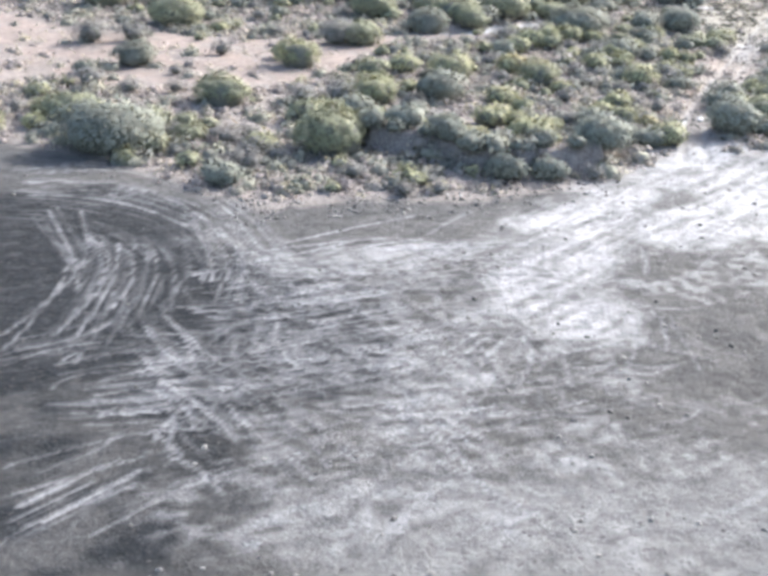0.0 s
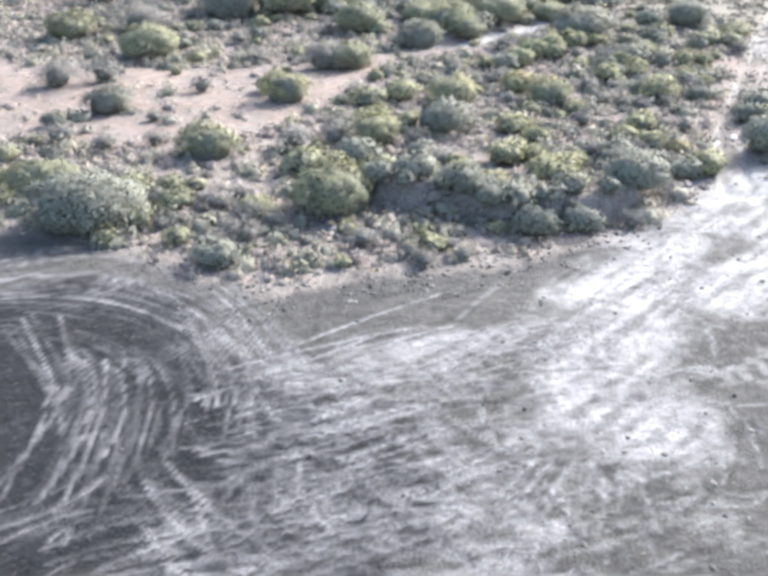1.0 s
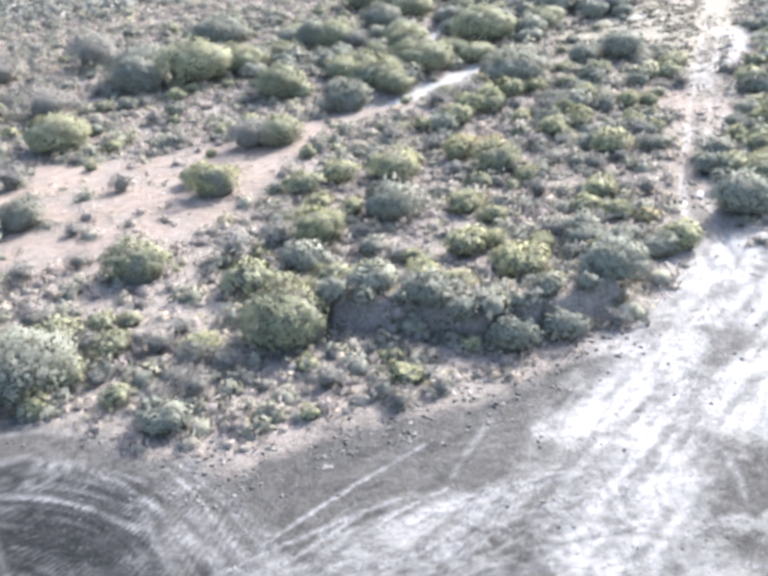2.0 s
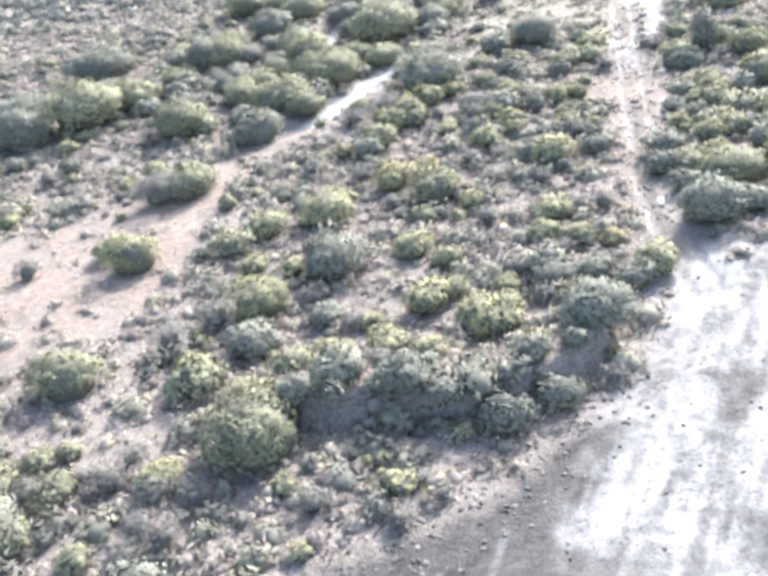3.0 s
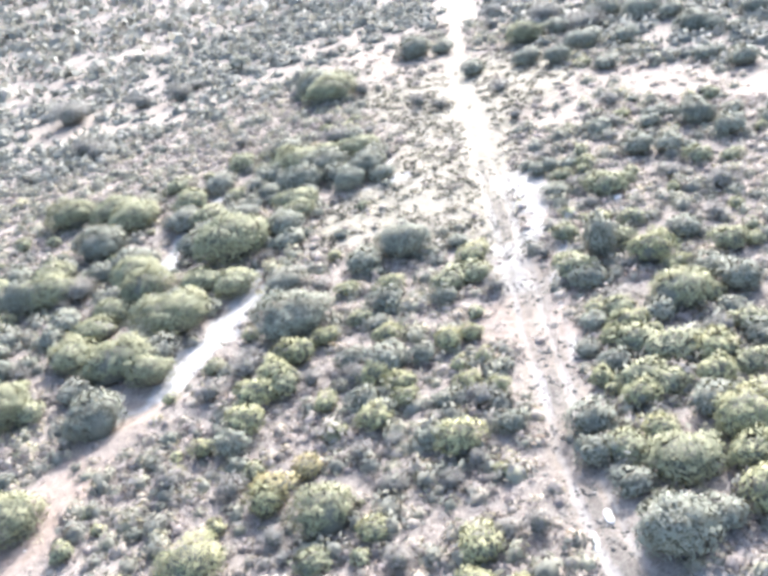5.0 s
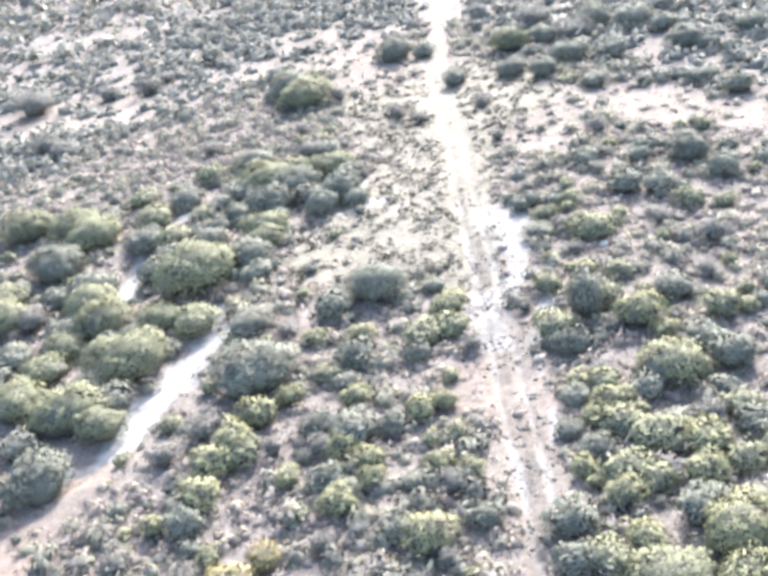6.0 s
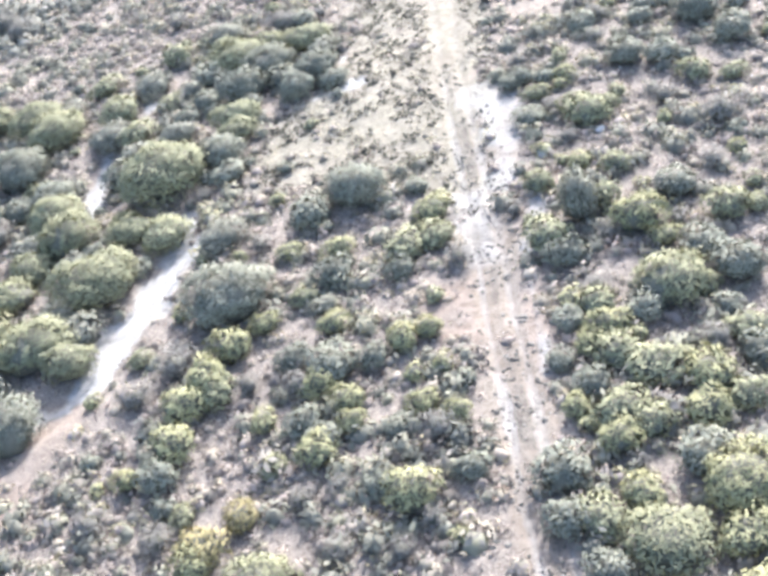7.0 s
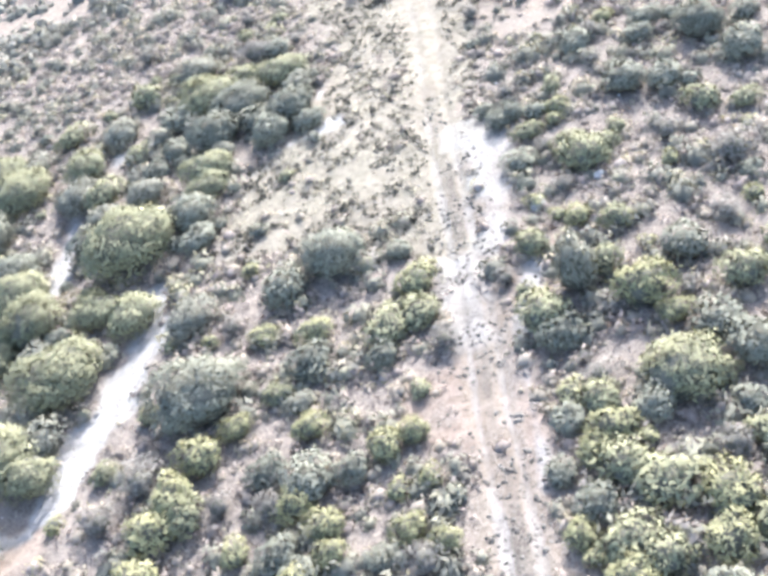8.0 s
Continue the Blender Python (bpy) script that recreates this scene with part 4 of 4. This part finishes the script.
fill = 0
for _ in range(8000):
    x, y = rng.uniform(-22, 60), rng.uniform(42, 118)
    if fill >= 330:
        break
    r = rng.uniform(0.38, 0.8)
    if open_ground(x, y) or any((x - a) ** 2 + (y - b) ** 2 < (0.8 * (r + c)) ** 2 for a, b, c in PLANTED):
        continue
    if one(lambda a, b: inside(a, b, PINK_FIELD)[0], x, y) > 0 and rng.random() < 0.9:
        continue
    if one(lambda a, b: inside(a, b, DRY_GRASS)[0], x, y) > 0 and rng.random() < 0.93:
        continue
    if one(lambda a, b: covered(a, b)[0], x, y) < 0.5:
        continue
    wet = one(lambda a, b: vnoise(a, b, 7, 31)[0], x, y)
    kind = rng.choice("YYYYGDB" if wet > 0.45 else "YYGGDBBB") if y < 88 else rng.choice("YGGDDBBB") if y < 100 else rng.choice("DGBB")
    plant(kind, x, y, r, rng)
    PLANTED.append((x, y, r))
    fill += 1


def scatter(name, label, category, material, places, blades, size, tall, slim, seed, spray=0.42, solid=True):
    """Many small rounded clumps as one object: leaf sprays laid over uneven domes, each clump with its own tone and shape."""
    g = np.random.default_rng(seed)
    n = len(places)
    base = np.repeat(places, blades, axis=0)
    s = np.repeat(size * g.uniform(0.5, 1.5, n), blades)
    d = g.normal(size=(n * blades, 3))
    d[:, 2] = np.abs(d[:, 2])
    d /= np.linalg.norm(d, axis=1, keepdims=True)
    shape = np.repeat(np.stack([g.uniform(0.75, 1.3, n), g.uniform(0.75, 1.3, n), tall * g.uniform(0.6, 1.15, n)], 1), blades, axis=0)
    lump = 1.0 + 0.22 * np.sin(3.0 * np.arctan2(d[:, 1], d[:, 0]) + np.repeat(g.uniform(0, 6.3, n), blades)) * (1 - d[:, 2])
    c = base + d * shape * (s * lump * g.uniform(0.70, 1.06, n * blades))[:, None]
    nr = d * np.array([1, 1, 1.15]) + g.normal(size=d.shape) * 0.6
    nr /= np.linalg.norm(nr, axis=1, keepdims=True)
    v = leaf_quads(g, c, nr, s * spray * g.uniform(0.6, 1.3, n * blades), slim)
    soft_n = 0.75 * d + 0.25 * (nr - d) + np.array([0, 0, 0.15])
    soft_n = np.repeat(soft_n / np.linalg.norm(soft_n, axis=1, keepdims=True), 4, axis=0)
    # the closed heart of each clump: a low six-sided dome
    ring = np.arange(6) * math.pi / 3
    hub = np.concatenate([np.stack([np.cos(ring) * 0.62, np.sin(ring) * 0.62, 0 * ring], 1), np.stack([np.cos(ring + 0.5) * 0.42, np.sin(ring + 0.5) * 0.42, 0 * ring + 0.38], 1), [[0, 0, 0.56]]])
    hearts = places[:, None, :] + hub[None] * (shape[::blades] * s[::blades, None])[:, None, :] * g.uniform(0.85, 1.15, (n, 13, 1))
    hub_n = hub + np.array([0, 0, 0.2])
    hub_n /= np.linalg.norm(hub_n, axis=1, keepdims=True)
    tris = [(i, (i + 1) % 6, 6 + i) for i in range(6)] + [((i + 1) % 6, 6 + (i + 1) % 6, 6 + i) for i in range(6)] + [(6 + i, 6 + (i + 1) % 6, 12) for i in range(6)]
    heart_tris = (np.array(tris)[None] + (len(v) + 13 * np.arange(n))[:, None, None]).ravel()
    quads, m = len(v), n * len(tris)
    if not solid:
        hearts, heart_tris, m = hearts[:0], heart_tris[:0], 0
    v = np.concatenate([v, hearts.reshape(-1, 3)])
    me = bpy.data.meshes.new(name)
    me.vertices.add(len(v))
    me.vertices.foreach_set("co", v.ravel().astype(np.float32))
    me.loops.add(quads + 3 * m)
    me.loops.foreach_set("vertex_index", np.concatenate([np.arange(quads), heart_tris]).astype(np.int32))
    me.polygons.add(quads // 4 + m)
    me.polygons.foreach_set("loop_start", np.concatenate([np.arange(0, quads, 4), quads + 3 * np.arange(m)]).astype(np.int32))
    me.update(calc_edges=True)
    me.polygons.foreach_set("use_smooth", np.ones(quads // 4 + m, dtype=bool))
    me.normals_split_custom_set_from_vertices(np.concatenate([soft_n, np.tile(hub_n, (len(hearts), 1))]).tolist())
    tone = me.attributes.new("tone", "FLOAT", "POINT")
    plant_tone = g.random(n)
    tone.data.foreach_set("value", np.concatenate([np.repeat(plant_tone, blades * 4), np.repeat(0.8 * plant_tone[: len(hearts)], 13)]).astype(np.float32))
    me.materials.append(material)
    return tagged(new(name, me), label, category, kind="stuff")


def spots(seed, n, x0, x1, y0, y1, keep):
    g = np.random.default_rng(seed)
    x, y = g.uniform(x0, x1, n), g.uniform(y0, y1, n)
    ok = g.random(n) < keep(x, y)
    x, y = x[ok], y[ok]
    return np.stack([x, y, height(x, y)], 1)


def bare_mask(x, y):
    off = ramp(inside(x, y, PAD_EDGE), 0.6, -0.8) * np.maximum(ramp(line_distance(x, y, TRACK), 0.8, 1.7), 0.03 * ramp(line_distance(x, y, TRACK), 0.3, 0.2) * ramp(y, 56, 62))
    off = off * ramp(inside(x, y, WHITE_UPPER), 0.3, -0.5) * (0.2 + 0.8 * ramp(line_distance(x, y, SIDE_LINE), 0.5, 1.1))
    for a, c, w in SPURS:
        off = off * ramp(line_distance(x, y, [a, c]), w, w + 0.6)
    return off * ramp(line_distance(x, y, GULLY), 0.9, 1.6) * ramp(line_distance(x, y, GULLY_TOP), 0.7, 1.2)


def scrub_density(x, y):
    k = bare_mask(x, y) * (0.55 + 0.45 * ramp(vnoise(x, y, 2.6, 41), 0.25, 0.55))
    k = k * (1 - 0.92 * ramp(inside(x, y, PINK_FIELD), -0.5, 1)) * (1 - 0.93 * ramp(inside(x, y, DRY_GRASS), -0.5, 1))
    return k * (1 - 0.8 * ramp(inside(x, y, ORANGE), -0.5, 0.5)) * covered(x, y)


def off_rim(x, y):
    """Fewer green shrubs along the dry rim of the pad."""
    return 0.55 + 0.45 * ramp(-inside(x, y, PAD_EDGE), 1.2, 4.0)


def tussock_density(x, y):
    g = np.maximum(ramp(inside(x, y, DRY_GRASS), -1.5, 0.5), 0.35 * ramp(inside(x, y, PINK_FIELD), -0.5, 1))
    return bare_mask(x, y) * np.maximum(g, 0.12) * ramp(vnoise(x, y, 1.4, 42), 0.2, 0.6)


scatter("low_shrubs", "low grey-brown and grey-green shrubs crowding the slope", "shrubs", LOW, spots(67, 21000, -40, 62, 41, 138, lambda x, y: off_rim(x, y) * scrub_density(x, y) * ramp(vnoise(x, y, 1.2, 46), 0.1, 0.3)), 19, 0.4, 0.9, 0.42, 68, 0.29)
scatter("undershrubs", "dark grey-green knee-high shrubs filling the gaps", "shrubs", UNDER, spots(69, 13000, -40, 62, 41, 138, lambda x, y: off_rim(x, y) * scrub_density(x, y) * ramp(vnoise(x, y, 3.1, 48), 0.25, 0.5) * 0.5), 42, 0.58, 1.0, 0.45, 70, 0.25)
scatter("scrub_stubble", "grey-brown stubble and dead twigs between bushes", "scrub", TUFT, spots(61, 30000, -40, 62, 41, 138, scrub_density), 6, 0.25, 0.85, 0.4, 62, 0.42, solid=False)
scatter("tussock", "dark dry tussocks dotted over pale grass", "grass", DARK_TUFT, spots(75, 14000, 18, 62, 80, 124, lambda x, y: bare_mask(x, y) * ramp(inside(x, y, DRY_GRASS), -1.5, 0.5) * ramp(vnoise(x, y, 1.1, 47), 0.25, 0.6)), 10, 0.19, 0.8, 0.55, 76, 0.4, solid=False)
scatter("grass_tussock", "straw-coloured dry grass tussocks on bare soil", "grass", STRAW, spots(63, 20000, -26, 62, 42, 124, tussock_density), 8, 0.2, 0.9, 0.3, 64, 0.4, solid=False)


def far_density(x, y):
    beyond = np.maximum(ramp(y, 130, 138), ramp(x, 58, 64))
    return beyond * (0.35 + 0.65 * ramp(vnoise(x, y, 7, 43), 0.12, 0.4)) * ramp(line_distance(x, y, TRACK), 2, 4) * covered(x, y)


scatter("hillside_scrub", "grey-green scrub on the slope beyond the brow", "scrub", FAR_LEAVES, spots(77, 12000, -45, 115, 84, 172, lambda x, y: far_density(x, y) * ramp(inside(x, y, DRY_GRASS), 0.5, -1.5)), 11, 0.85, 0.9, 0.6, 78, 0.34)
scatter("far_scrub", "grey-green scrub covering the distant slope", "scrub", FAR_LEAVES, spots(65, 11000, -110, 170, 172, 340, far_density), 7, 1.5, 0.85, 0.7, 66, 0.38, solid=False)


def rubble(name, label, material, places, size, seed):
    """Loose clods and stones, each a squashed uneven lump, as one object."""
    g = np.random.default_rng(seed)
    bm = bmesh.new()
    bmesh.ops.create_icosphere(bm, subdivisions=1, radius=1)
    bv = np.array([v.co[:] for v in bm.verts])
    bf = np.array([[v.index for v in f.verts] for f in bm.faces])
    bm.free()
    n = len(places)
    s = size * g.uniform(0.35, 1.0, n) ** 1.5
    v = bv[None] * g.uniform(0.65, 1.25, (n, len(bv), 1)) * np.stack([s, s * g.uniform(0.6, 1.3, n), s * g.uniform(0.4, 0.7, n)], 1)[:, None, :]
    v = v + places[:, None, :] + np.array([0, 0, 0.1]) * s[:, None, None]
    f = bf[None] + (np.arange(n) * len(bv))[:, None, None]
    return tagged(part(name, v.reshape(-1, 3).tolist(), f.reshape(-1, 3).tolist(), material, None), label, "stones", kind="stuff")


def clod_density(x, y):
    e = np.abs(inside(x, y, PAD_EDGE) - 0.3)
    return 0.05 * ramp(inside(x, y, PAD_EDGE), -1, 0.5) * ramp(vnoise(x, y, 1.8, 44), 0.3, 0.65) * (0.2 + 0.8 * ramp(x, -6, 4)) + 0.75 * (1 - ramp(e, 0.3, 2.4)) * ramp(vnoise(x, y, 0.9, 49), 0.3, 0.7) * ramp(x, -10, -4) * ramp(x, 14, 8)


rubble("clods", "loose grey clods and stones on the bare pad", CLOD, spots(71, 34000, -16, 22, 14, 52, clod_density), 0.12, 74)


def track_clods(x, y):
    """Dark clods lie along the track, most between and beside the wheel ruts."""
    t = line_distance(x, y, TRACK)
    side = 1 - ramp(line_distance(x, y, SIDE_LINE), 0.4, 1.6)
    return np.maximum(0.75 * (1 - ramp(np.abs(t - 0.4), 0.5, 1.9)), 0.5 * side) * ramp(vnoise(x, y, 1.1, 52), 0.25, 0.65) * ramp(y, 53, 58) * ramp(y, 100, 86)


rubble("track_clods", "dark clods and twigs strewn along the dirt track", TRACK_CLOD, spots(79, 24000, 16, 42, 53, 100, track_clods), 0.13, 80)
rubble("gravel", "pale stones strewn among the scrub", PALE_STONE, spots(73, 2600, -20, 60, 42, 112, lambda x, y: 0.5 * bare_mask(x, y) * ramp(vnoise(x, y, 3, 45), 0.45, 0.75)), 0.13, 74)


# ---- single stones beside the track ----
def boulder(x, y, sx, sy, sz, turn, seed):
    g = random.Random(seed)
    bm = bmesh.new()
    bmesh.ops.create_icosphere(bm, subdivisions=2, radius=1)
    for v in bm.verts:
        k = 0.85 + 0.3 * g.random()
        v.co = Vector((v.co.x * sx * k, v.co.y * sy * k, max(v.co.z, -0.4) * sz * k))
    me = bpy.data.meshes.new("boulder")
    bm.to_mesh(me)
    bm.free()
    me.materials.append(GREY_STONE)
    ob = new("boulder", me)
    ob.matrix_world = pose(x, y, height_at(x, y) + 0.2 * sz, 0, 0, turn)
    return tagged(ob, "pale weathered boulder lying beside the dirt track", "boulder", "boulders by the track")


for i, (x, y, sx, sy, sz, turn) in enumerate([(20.6, 57.6, 0.2, 0.5, 0.14, -25), (19.4, 56.9, 0.17, 0.62, 0.1, -30), (39.6, 80.8, 0.36, 0.25, 0.2, 10), (9.2, 81.6, 0.42, 0.28, 0.16, 40), (36.3, 81.4, 0.5, 0.35, 0.34, 20)]):
    boulder(x, y, sx, sy, sz, turn, 90 + i)
